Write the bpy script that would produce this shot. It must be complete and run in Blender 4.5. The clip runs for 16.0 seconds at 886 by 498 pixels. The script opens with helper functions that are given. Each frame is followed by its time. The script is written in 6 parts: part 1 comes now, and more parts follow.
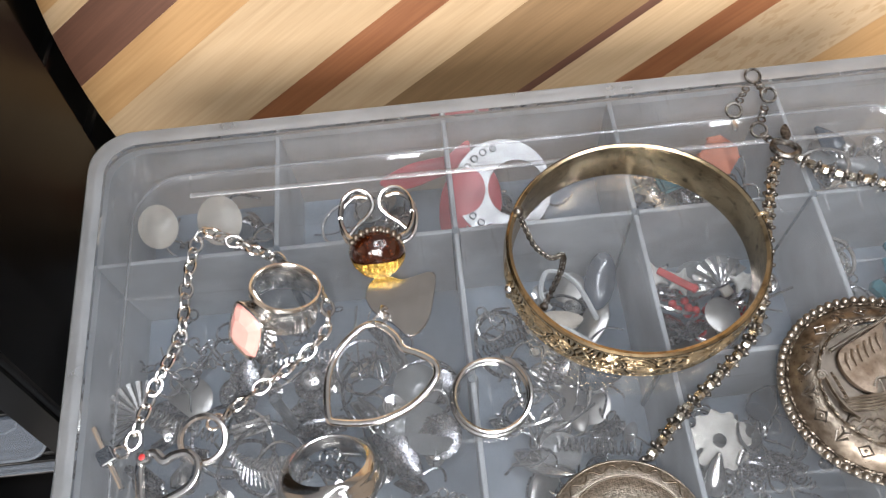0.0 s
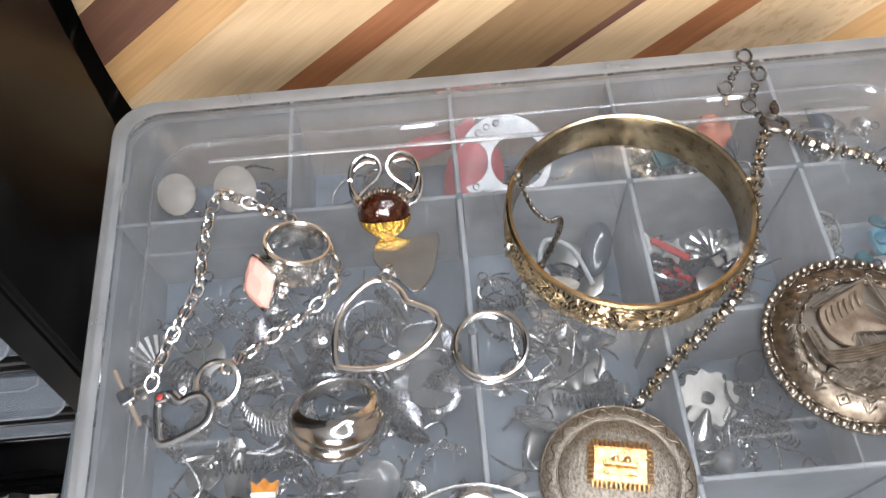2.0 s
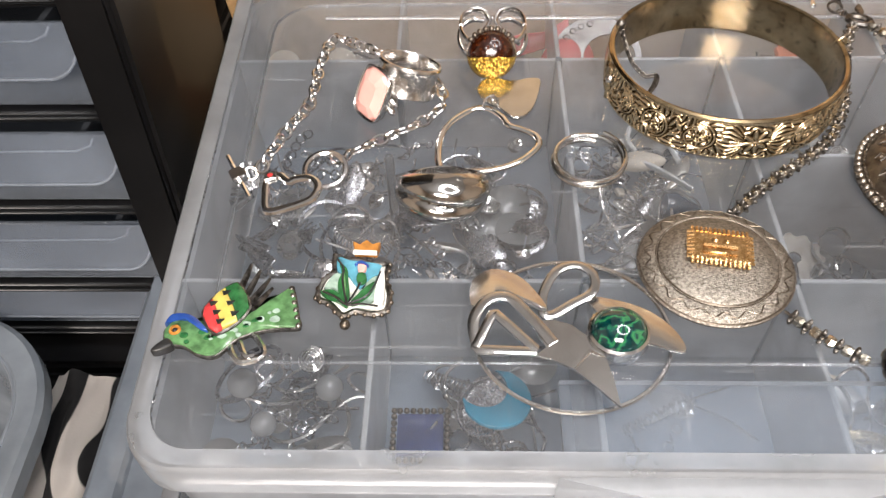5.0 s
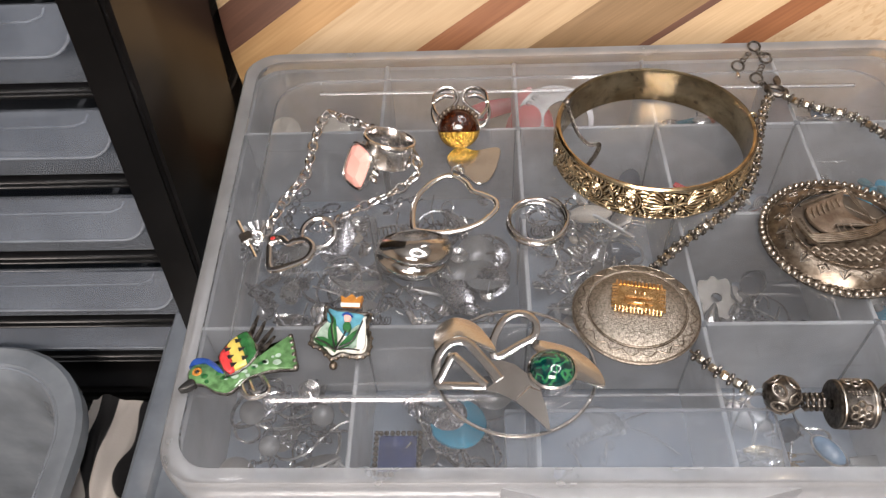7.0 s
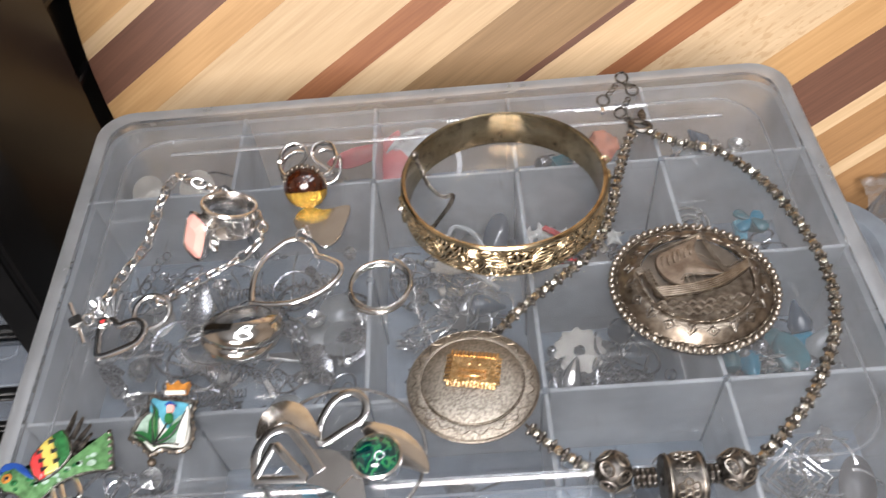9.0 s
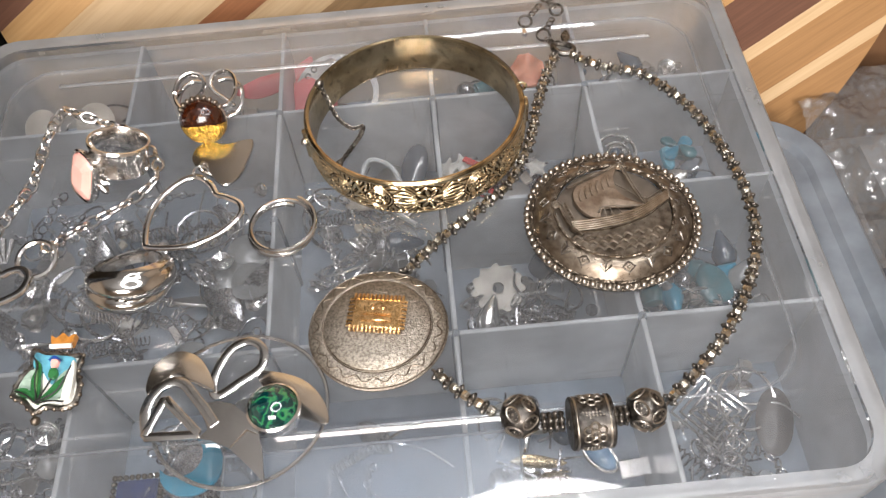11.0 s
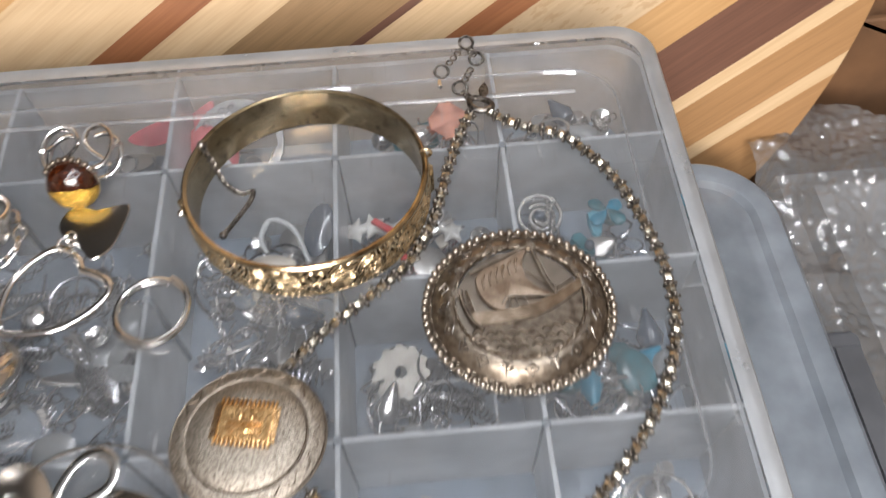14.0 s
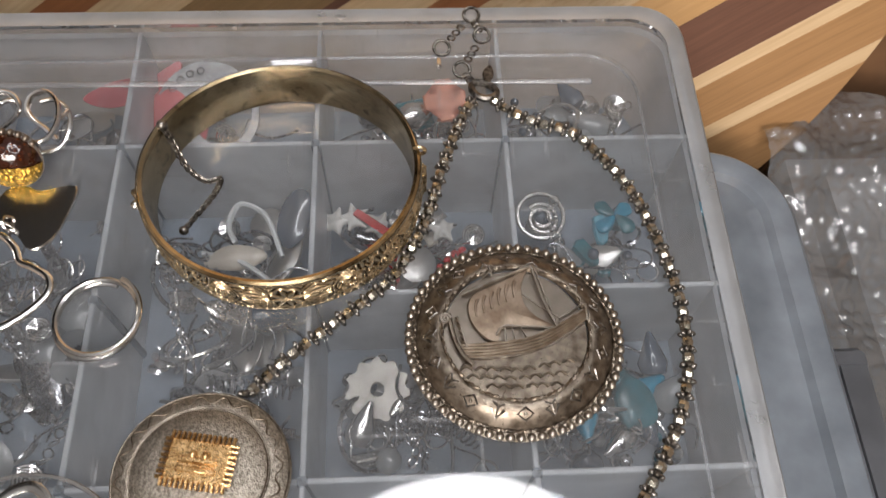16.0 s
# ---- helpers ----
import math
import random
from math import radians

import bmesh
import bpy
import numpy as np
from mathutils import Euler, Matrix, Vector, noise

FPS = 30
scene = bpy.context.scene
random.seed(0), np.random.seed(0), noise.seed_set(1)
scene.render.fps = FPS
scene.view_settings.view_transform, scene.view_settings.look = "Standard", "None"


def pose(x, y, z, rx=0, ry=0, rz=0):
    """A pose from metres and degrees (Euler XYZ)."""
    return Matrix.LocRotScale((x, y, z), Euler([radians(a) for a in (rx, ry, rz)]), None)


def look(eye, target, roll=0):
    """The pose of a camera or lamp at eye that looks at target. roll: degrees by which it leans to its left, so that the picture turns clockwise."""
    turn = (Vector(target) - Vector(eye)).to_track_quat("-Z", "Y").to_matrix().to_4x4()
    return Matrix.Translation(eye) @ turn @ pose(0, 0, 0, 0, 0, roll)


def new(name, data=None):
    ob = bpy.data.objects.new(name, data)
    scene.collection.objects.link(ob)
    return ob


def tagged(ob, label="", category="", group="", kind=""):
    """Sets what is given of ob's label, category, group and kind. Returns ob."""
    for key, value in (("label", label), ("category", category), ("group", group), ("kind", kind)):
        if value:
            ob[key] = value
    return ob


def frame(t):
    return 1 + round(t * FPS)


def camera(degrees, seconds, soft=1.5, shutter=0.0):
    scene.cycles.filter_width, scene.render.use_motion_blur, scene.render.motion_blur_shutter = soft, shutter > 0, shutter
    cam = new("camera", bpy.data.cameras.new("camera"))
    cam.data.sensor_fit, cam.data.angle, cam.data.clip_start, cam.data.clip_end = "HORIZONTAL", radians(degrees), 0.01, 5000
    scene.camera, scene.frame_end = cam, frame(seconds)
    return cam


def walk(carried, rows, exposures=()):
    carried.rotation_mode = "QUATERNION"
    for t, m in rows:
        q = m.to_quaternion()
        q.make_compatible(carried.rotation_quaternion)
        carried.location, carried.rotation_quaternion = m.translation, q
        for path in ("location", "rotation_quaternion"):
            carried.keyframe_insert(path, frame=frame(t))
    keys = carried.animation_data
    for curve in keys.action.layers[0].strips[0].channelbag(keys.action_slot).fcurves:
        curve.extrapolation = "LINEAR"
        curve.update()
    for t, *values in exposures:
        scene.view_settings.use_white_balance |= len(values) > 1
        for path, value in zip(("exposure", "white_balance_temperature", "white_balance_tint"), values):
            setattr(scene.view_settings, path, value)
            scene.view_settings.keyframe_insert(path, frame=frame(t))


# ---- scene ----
cam = camera(58.6, 16.0, soft=1.3, shutter=0.4)
PATH = [
    (0, (-0.02375, -0.01722, 0.19237), (-0.02359, 0.12721, -0.07057), -5.85),
    (0.5, (-0.02190, -0.01673, 0.19539), (-0.02182, 0.12651, -0.06820), -5.74),
    (1, (-0.02506, -0.02136, 0.19874), (-0.02499, 0.12289, -0.06430), -5.57),
    (1.5, (-0.02747, -0.02453, 0.19932), (-0.02785, 0.12173, -0.06262), -5.62),
    (2, (-0.02386, -0.03550, 0.19573), (-0.02619, 0.11332, -0.06474), -5.87),
    (2.5, (-0.03638, -0.06159, 0.18459), (-0.03076, 0.12338, -0.05154), -3.18),
    (3, (-0.03227, -0.08036, 0.16124), (-0.02849, 0.10767, -0.07249), -2.61),
    (3.5, (-0.03782, -0.09285, 0.15636), (-0.03666, 0.09667, -0.07619), -1.99),
    (4, (-0.04715, -0.10116, 0.14371), (-0.04826, 0.09203, -0.08580), -0.93),
    (4.2, (-0.05223, -0.10065, 0.13749), (-0.05781, 0.09048, -0.09368), -1.47),
    (6.3, (-0.03809, -0.13388, 0.19707), (-0.04977, 0.05786, -0.03336), -2.75),
    (6.5, (-0.03720, -0.13355, 0.19880), (-0.05039, 0.05882, -0.03103), -3.27),
    (7, (-0.03503, -0.12782, 0.19587), (-0.04816, 0.06448, -0.03402), -3.81),
    (7.5, (-0.03095, -0.11901, 0.18979), (-0.04454, 0.07384, -0.03960), -4.21),
    (8, (-0.02971, -0.11754, 0.19170), (-0.04367, 0.07447, -0.03837), -4.83),
    (8.5, (-0.00842, -0.11051, 0.19505), (-0.02296, 0.07958, -0.03658), -6.12),
    (9, (0.01397, -0.10349, 0.19813), (0.00264, 0.08746, -0.03298), -6.85),
    (9.2, (0.02078, -0.09909, 0.19894), (0.01389, 0.08965, -0.03415), -6.11),
    (11.3, (0.03480, -0.09097, 0.18744), (0.03570, 0.07605, -0.06177), -5.20),
    (11.5, (0.03961, -0.08717, 0.19023), (0.04152, 0.07971, -0.05907), -4.95),
    (12, (0.04732, -0.08643, 0.18739), (0.05110, 0.07834, -0.06328), -4.20),
    (12.5, (0.04893, -0.09991, 0.18905), (0.05345, 0.06253, -0.06312), -3.53),
    (13, (0.04982, -0.10716, 0.19569), (0.05463, 0.05602, -0.05600), -3.20),
    (13.5, (0.04926, -0.10039, 0.19615), (0.05454, 0.06359, -0.05501), -2.89),
    (14, (0.05613, -0.06028, 0.18236), (0.06305, 0.10310, -0.06916), -2.65),
    (14.5, (0.05846, -0.02383, 0.16251), (0.06896, 0.11893, -0.10113), -0.77),
    (15, (0.05748, -0.02673, 0.16512), (0.07031, 0.10443, -0.10438), 1.91),
    (15.5, (0.05712, -0.03051, 0.17163), (0.07123, 0.09950, -0.09837), 3.62),
    (16, (0.05554, -0.02916, 0.17212), (0.06840, 0.11025, -0.09321), 3.24),
]
EXPOSURES = [(0, 0.15, 6250, 11), (2, 0.2, 6250, 11), (3, 0.3, 6050, 10), (4, 0.2, 6600, 13), (6.4, 0.1, 6700, 14), (7, -0.1, 6800, 16), (8, 0.22, 6700, 14), (9, 0.1, 6350, 13), (11.5, 0.1, 6700, 13), (12.5, -0.1, 6500, 12), (14.5, 0.15, 6400, 12), (15, -0.18, 6650, 13), (16, -0.28, 6600, 13)]
walk(cam, [(t, look(eye, target, roll)) for t, eye, target, roll in PATH], EXPOSURES)

# ---- light ----
world = bpy.data.worlds.new("room_air")
scene.world = world
world.use_nodes = True
world.node_tree.nodes["Background"].inputs[0].default_value = (0.75, 0.85, 1.0, 1)
world.node_tree.nodes["Background"].inputs[1].default_value = 0.05


def area_lamp(name, place, target, size, watts, colour, shape="DISK", size_y=None):
    data = bpy.data.lights.new(name, "AREA")
    data.shape, data.size, data.energy, data.color = shape, size, watts, colour
    if size_y:
        data.size_y = size_y
    ob = new(name, data)
    ob.matrix_world = look(place, target)
    return ob


# Unseen fill light added in front, mainly to brighten the upright board.
area_lamp("fill_lamp", (-0.15, -1.35, 1.0), (0.0, 0.1, 0.0), 0.8, 42.0, (1.0, 0.94, 0.88), "RECTANGLE", 0.5)
RING_LIGHT = 27.0


# ---- materials ----
class Nodes:
    def __init__(self, name):
        self.mat = bpy.data.materials.new(name)
        self.mat.use_nodes = True
        self.tree = self.mat.node_tree
        self.bsdf = self.tree.nodes["Principled BSDF"]
        self.out = self.tree.nodes["Material Output"]
        self.co = self.add("ShaderNodeTexCoord").outputs["Object"]

    def add(self, kind, **values):
        n = self.tree.nodes.new(kind)
        for k, v in values.items():
            n.inputs[k.replace("_", " ")].default_value = v
        return n

    def link(self, a, b):
        self.tree.links.new(a, b)

    def noise(self, scale, detail=4.0, stretch=None):
        n = self.add("ShaderNodeTexNoise", Scale=scale, Detail=detail)
        if stretch:
            m = self.add("ShaderNodeMapping")
            m.inputs["Scale"].default_value = stretch
            self.link(self.co, m.inputs["Vector"])
            self.link(m.outputs[0], n.inputs["Vector"])
        else:
            self.link(self.co, n.inputs["Vector"])
        return n.outputs["Fac"]

    def ramp(self, fac, stops):
        r = self.add("ShaderNodeValToRGB")
        els = r.color_ramp.elements
        while len(els) < len(stops):
            els.new(0.5)
        for el, (pos, col) in zip(els, stops):
            el.position, el.color = pos, (*col, 1) if len(col) == 3 else col
        self.link(fac, r.inputs[0])
        return r.outputs[0]

    def bump(self, height, strength, distance=0.0003):
        b = self.add("ShaderNodeBump", Strength=strength, Distance=distance)
        self.link(height, b.inputs["Height"])
        self.link(b.outputs[0], self.bsdf.inputs["Normal"])

    def set(self, **values):
        for k, v in values.items():
            self.bsdf.inputs[k.replace("_", " ")].default_value = v


def metal(name, colour, dark, rough=0.22, scale=180.0, bump=0.15, low=0.35, high=0.65, metallic=1.0):
    n = Nodes(name)
    f = n.noise(scale, 5)
    g = n.noise(scale * 7, 3)
    n.link(n.ramp(f, [(low, dark), (high, colour)]), n.bsdf.inputs["Base Color"])
    lo, hi = (0.7, 1.6) if bump else (0.93, 1.1)
    n.link(n.ramp(g, [(0.3, (rough * lo,) * 3), (0.8, (rough * hi,) * 3)]), n.bsdf.inputs["Roughness"])
    n.set(Metallic=metallic)
    if bump:
        n.bump(g, bump * 0.4, 0.00005)
    return n.mat


def solid(name, colour, rough=0.4, vary=0.25, scale=120.0, bump=0.1, metallic=0.0, coat=0.0, spec=0.5):
    n = Nodes(name)
    f = n.noise(scale, 5)
    dark = tuple(c * (1 - vary) for c in colour)
    light = tuple(min(1, c * (1 + vary)) for c in colour)
    n.link(n.ramp(f, [(0.3, dark), (0.7, light)]), n.bsdf.inputs["Base Color"])
    n.set(Roughness=rough, Metallic=metallic, Coat_Weight=coat, Coat_Roughness=0.05, Specular_IOR_Level=spec)
    if bump:
        n.bump(n.noise(scale * 6, 3), bump, 0.0001)
    return n.mat


def plastic(name, colour, milk, rough=0.12, gloss=0.05, wave=0.0, scuff=0.0):
    """Clear moulded plastic: see-through, with some milkiness and a shiny skin."""
    n = Nodes(name)
    n.set(Base_Color=(*colour, 1), Roughness=0.5, Specular_IOR_Level=0.0)
    clear = n.add("ShaderNodeBsdfTransparent")
    clear.inputs[0].default_value = (*(0.5 + 0.5 * c for c in colour), 1)
    trans = n.add("ShaderNodeBsdfTranslucent")
    trans.inputs[0].default_value = (*colour, 1)
    half = n.add("ShaderNodeMixShader")
    half.inputs[0].default_value = 0.5
    n.link(n.bsdf.outputs[0], half.inputs[1])
    n.link(trans.outputs[0], half.inputs[2])
    cloud = n.ramp(n.noise(45.0, 5), [(0.3, (milk * 0.75,) * 3), (0.75, (milk * 1.3,) * 3)])
    mix = n.add("ShaderNodeMixShader")
    if scuff:
        add = n.add("ShaderNodeMath")
        add.operation = "ADD"
        both = n.add("ShaderNodeMath")
        both.operation = "ADD"
        for k, stretch in enumerate(((1.0, 22.0, 1.0), (26.0, 2.0, 1.0))):
            n.link(n.ramp(n.noise(26.0, 3, stretch), [(0.64, (0, 0, 0)), (0.74, (scuff,) * 3)]), both.inputs[k])
        n.link(cloud, add.inputs[0])
        n.link(both.outputs[0], add.inputs[1])
        add.use_clamp = True
        cloud = add.outputs[0]
    n.link(cloud, mix.inputs[0])
    n.link(clear.outputs[0], mix.inputs[1])
    n.link(half.outputs[0], mix.inputs[2])
    shine = n.add("ShaderNodeBsdfGlossy")
    shine.inputs["Roughness"].default_value = rough
    fres = n.add("ShaderNodeFresnel", IOR=1.45)
    if wave:
        b = n.add("ShaderNodeBump", Strength=wave, Distance=0.0004)
        n.link(n.noise(60.0, 2), b.inputs["Height"])
        n.link(b.outputs[0], shine.inputs["Normal"])
        n.link(b.outputs[0], fres.inputs["Normal"])
    top = n.add("ShaderNodeMixShader")
    amount = n.add("ShaderNodeMath")
    amount.operation = "ADD"
    n.link(fres.outputs[0], amount.inputs[0])
    amount.inputs[1].default_value = gloss - 0.04
    amount.use_clamp = True
    n.link(amount.outputs[0], top.inputs[0])
    n.link(mix.outputs[0], top.inputs[1])
    n.link(shine.outputs[0], top.inputs[2])
    n.link(top.outputs[0], n.out.inputs["Surface"])
    return n.mat


SILVER = metal("silver", (0.80, 0.79, 0.77), (0.60, 0.58, 0.56), 0.2)
BRIGHT = metal("bright_silver", (0.9, 0.895, 0.885), (0.78, 0.77, 0.76), 0.13, 90)
BRUSHED = metal("brushed_silver", (0.62, 0.61, 0.59), (0.50, 0.49, 0.47), 0.36, 120, 0.0)
SATIN = metal("satin_silver", (0.66, 0.65, 0.63), (0.56, 0.55, 0.53), 0.2, 150, 0.0)
OLD = metal("tarnished_silver", (0.27, 0.23, 0.185), (0.085, 0.066, 0.049), 0.37, 420, 0.2, 0.3, 0.66)
OXIDE = metal("oxidised_ground", (0.15, 0.138, 0.125), (0.04, 0.036, 0.032), 0.42, 700, 0.3, 0.35, 0.65)
OLD_DARK = metal("blackened_silver", (0.29, 0.27, 0.245), (0.06, 0.053, 0.046), 0.36, 700, 0.4, 0.35, 0.65)
BRASSY = metal("worn_gilt_silver", (0.54, 0.44, 0.29), (0.32, 0.245, 0.145), 0.26, 200, 0.05, 0.32, 0.62)
GOLD = metal("gold_plate", (0.74, 0.50, 0.25), (0.48, 0.29, 0.12), 0.28, 600, 0.4)
WORN = metal("worn_relief_silver", (0.44, 0.40, 0.35), (0.25, 0.22, 0.185), 0.36, 300, 0.0)
GREY_METAL = metal("grey_findings", (0.46, 0.46, 0.475), (0.20, 0.20, 0.215), 0.25, 200, 0.2)
CORAL = solid("coral_stone", (0.88, 0.42, 0.36), 0.3, 0.12, 150, 0.05, coat=0.3)
RED = solid("red_enamel", (0.60, 0.05, 0.05), 0.2, 0.25, 300, 0.1, coat=0.6)
PINK = solid("pink_red_shell", (0.55, 0.13, 0.14), 0.35, 0.25, 80, 0.1)
ORANGE = solid("orange_coral", (0.70, 0.24, 0.13), 0.4, 0.2, 200)
TEAL = solid("teal_stone", (0.010, 0.11, 0.14), 0.3, 0.35, 300, coat=0.3)
TURQ = solid("turquoise_plastic", (0.004, 0.22, 0.35), 0.3, 0.15, 100, coat=0.3)
BLUE = solid("dark_blue_enamel", (0.015, 0.035, 0.13), 0.3, 0.3, 300, coat=0.4)
BLUE_EN = solid("blue_enamel", (0.02, 0.07, 0.30), 0.2, 0.2, 400, coat=0.8)
SKY_EN = solid("sky_blue_enamel", (0.11, 0.36, 0.47), 0.2, 0.2, 500, coat=0.8)
GREEN_EN = solid("green_enamel", (0.025, 0.13, 0.04), 0.2, 0.35, 600, coat=0.8)
LIME_EN = solid("light_green_enamel", (0.095, 0.215, 0.085), 0.22, 0.45, 420, 0.2, coat=0.8)
PALE_EN = solid("pale_green_enamel", (0.34, 0.46, 0.38), 0.2, 0.35, 500, coat=0.8)
YELLOW_EN = solid("yellow_enamel", (0.66, 0.52, 0.12), 0.2, 0.1, 400, coat=0.8)
AMBER_EN = solid("amber_enamel", (0.48, 0.20, 0.04), 0.25, 0.4, 500, coat=0.6)
WHITE_EN = solid("white_enamel", (0.8, 0.8, 0.74), 0.2, 0.08, 400, coat=0.8)
BLACK_EN = solid("black_enamel", (0.02, 0.02, 0.02), 0.3, 0.3, 400)
CREAM = solid("cream_shell", (0.58, 0.52, 0.44), 0.35, 0.15, 120, 0.1)
PEARL = solid("grey_pearl", (0.23, 0.235, 0.24), 0.22, 0.25, 60, 0.0, coat=0.5)
DARK_BEAD = solid("dark_glass", (0.05, 0.07, 0.10), 0.15, 0.3, 100, 0.0, coat=0.6)

CLEAR = plastic("clear_lid_plastic", (0.93, 0.95, 0.97), 0.095, 0.04, 0.065, 0.04, 0.14)
RIMP = plastic("milky_rim_plastic", (0.92, 0.945, 0.97), 0.27, 0.30, 0.045)
WALLP = plastic("milky_wall_plastic", (0.93, 0.955, 0.98), 0.82, 0.3, 0.045)
TRAYP = plastic("milky_tray_plastic", (0.89, 0.93, 0.97), 0.58, 0.3, 0.045)
FLOORP = plastic("tray_floor_plastic", (0.66, 0.75, 0.85), 0.60, 0.3, 0.04)
FROST = plastic("frosted_plastic", (0.80, 0.87, 0.95), 0.24, 0.3, 0.04)
RECESSP = plastic("thin_frosted_plastic", (0.78, 0.85, 0.93), 0.15, 0.3, 0.04)
TUBP = plastic("blue_grey_tub_plastic", (0.46, 0.53, 0.61), 0.58, 0.28, 0.05)
TUBCLEAR = plastic("clear_tub_plastic", (0.50, 0.56, 0.62), 0.52, 0.25, 0.05)
DRAWP = plastic("smoky_drawer_plastic", (0.44, 0.50, 0.58), 0.24, 0.22, 0.045)
FILM = plastic("crumpled_film", (0.74, 0.77, 0.80), 0.20, 0.14, 0.14)
RIBP = plastic("shiny_rib_plastic", (0.93, 0.94, 0.96), 0.16, 0.22, 0.09)

BLACK = solid("black_frame_plastic", (0.004, 0.0037, 0.0037), 0.3, 0.4, 30, 0.05, spec=0.28)
GREYCLIP = solid("dark_grey_clip", (0.07, 0.075, 0.085), 0.4, 0.2, 60, 0.1)
CARPET = solid("dark_floor", (0.05, 0.045, 0.04), 0.9, 0.4, 60, 0.6)
# unseen surfaces: warm and cool tones chosen for the reflections they give
WALLTONE = solid("unseen_wall_warm", (0.66, 0.57, 0.48), 0.8, 0.08, 4, 0.1)
CEILTONE = solid("unseen_ceiling_cool", (0.62, 0.67, 0.73), 0.8, 0.05, 4, 0.1)


def amber():
    n = Nodes("amber_glass")
    v = n.add("ShaderNodeTexVoronoi", Scale=900.0)
    n.link(n.co, v.inputs["Vector"])
    n.link(n.ramp(v.outputs["Distance"], [(0.0, (0.10, 0.026, 0.005)), (0.35, (0.030, 0.006, 0.002)), (0.9, (0.010, 0.002, 0.0))]), n.bsdf.inputs["Base Color"])
    n.set(Roughness=0.15, Metallic=0.0, Coat_Weight=0.6, Coat_Roughness=0.02)
    n.bump(v.outputs["Distance"], 0.35, 0.0003)
    return n.mat


def gold_leaf():
    n = Nodes("gold_leaf")
    v = n.add("ShaderNodeTexVoronoi", Scale=1100.0)
    n.link(n.co, v.inputs["Vector"])
    n.link(n.ramp(v.outputs["Distance"], [(0.0, (0.95, 0.66, 0.14)), (0.9, (0.45, 0.22, 0.02))]), n.bsdf.inputs["Base Color"])
    n.set(Roughness=0.22, Metallic=0.85)
    n.bump(v.outputs["Distance"], 1.0, 0.0008)
    return n.mat


def malachite():
    n = Nodes("malachite")
    w = n.add("ShaderNodeTexWave", Scale=70.0, Distortion=22.0, Detail=4.0, Detail_Scale=2.0)
    n.link(n.co, w.inputs["Vector"])
    n.link(n.ramp(w.outputs["Fac"], [(0.0, (0.0, 0.018, 0.02)), (0.55, (0.0, 0.045, 0.036)), (0.85, (0.003, 0.10, 0.05)), (1.0, (0.03, 0.17, 0.06))]), n.bsdf.inputs["Base Color"])
    n.set(Roughness=0.12, Coat_Weight=1.0, Coat_Roughness=0.03)
    return n.mat


def zebra():
    n = Nodes("zebra_print_cloth")
    w = n.add("ShaderNodeTexWave", Scale=16.0, Distortion=9.0, Detail=1.0)
    n.link(n.co, w.inputs["Vector"])
    n.link(n.ramp(w.outputs["Fac"], [(0.44, (0.012, 0.012, 0.013)), (0.52, (0.62, 0.58, 0.54))]), n.bsdf.inputs["Base Color"])
    n.set(Roughness=0.85)
    n.bump(n.noise(900, 2), 0.4, 0.0003)
    return n.mat


def wood(name, colour, dark, flecks=0.0):
    n = Nodes(name)
    f = n.noise(9.0, 8, (1.2, 26.0, 1.0))
    g = n.noise(60.0, 4, (0.6, 14.0, 1.0))
    rnd = n.add("ShaderNodeObjectInfo")
    mix = n.add("ShaderNodeMix")
    mix.data_type = "RGBA"
    n.link(n.ramp(f, [(0.3, tuple(c * 0.95 for c in dark)), (0.7, colour)]), mix.inputs["A"])
    n.link(n.ramp(g, [(0.3, tuple(c * 0.8 for c in dark)), (0.7, colour)]), mix.inputs["B"])
    mix.inputs["Factor"].default_value = 0.4
    hue = n.add("ShaderNodeHueSaturation")
    val = n.add("ShaderNodeMapRange", To_Min=0.92, To_Max=1.08)
    n.link(rnd.outputs["Random"], val.inputs["Value"])
    n.link(val.outputs[0], hue.inputs["Value"])
    n.link(mix.outputs["Result"], hue.inputs["Color"])
    last = hue.outputs[0]
    if flecks:
        v = n.add("ShaderNodeTexNoise", Scale=260.0, Detail=2.0)
        m = n.add("ShaderNodeMapping")
        m.inputs["Scale"].default_value = (0.7, 1.8, 1)
        n.link(n.co, m.inputs["Vector"])
        n.link(m.outputs[0], v.inputs["Vector"])
        fl = n.add("ShaderNodeMix")
        fl.data_type = "RGBA"
        n.link(n.ramp(v.outputs["Fac"], [(0.56, (0, 0, 0)), (0.62, (flecks,) * 3)]), fl.inputs["Factor"])
        n.link(last, fl.inputs["A"])
        fl.inputs["B"].default_value = (0.36, 0.22, 0.10, 1)
        last = fl.outputs["Result"]
    n.link(last, n.bsdf.inputs["Base Color"])
    n.set(Roughness=0.42)
    n.bump(g, 0.12, 0.0003)
    return n.mat


PALE_WOOD = wood("pale_maple", (0.60, 0.435, 0.26), (0.51, 0.35, 0.19))
FLECK_WOOD = wood("flecked_maple", (0.60, 0.445, 0.275), (0.51, 0.36, 0.21), 0.4)
TAN_WOOD = wood("tan_birch", (0.53, 0.325, 0.145), (0.44, 0.25, 0.10))
RED_WOOD = wood("reddish_cherry", (0.31, 0.125, 0.05), (0.23, 0.085, 0.032))
DARK_WOOD = wood("dark_walnut", (0.175, 0.082, 0.05), (0.115, 0.052, 0.033))
OLIVE_WOOD = wood("olive_walnut", (0.32, 0.20, 0.098), (0.23, 0.14, 0.065))
BROWN_WOOD = wood("orange_brown_teak", (0.36, 0.20, 0.085), (0.27, 0.145, 0.06))
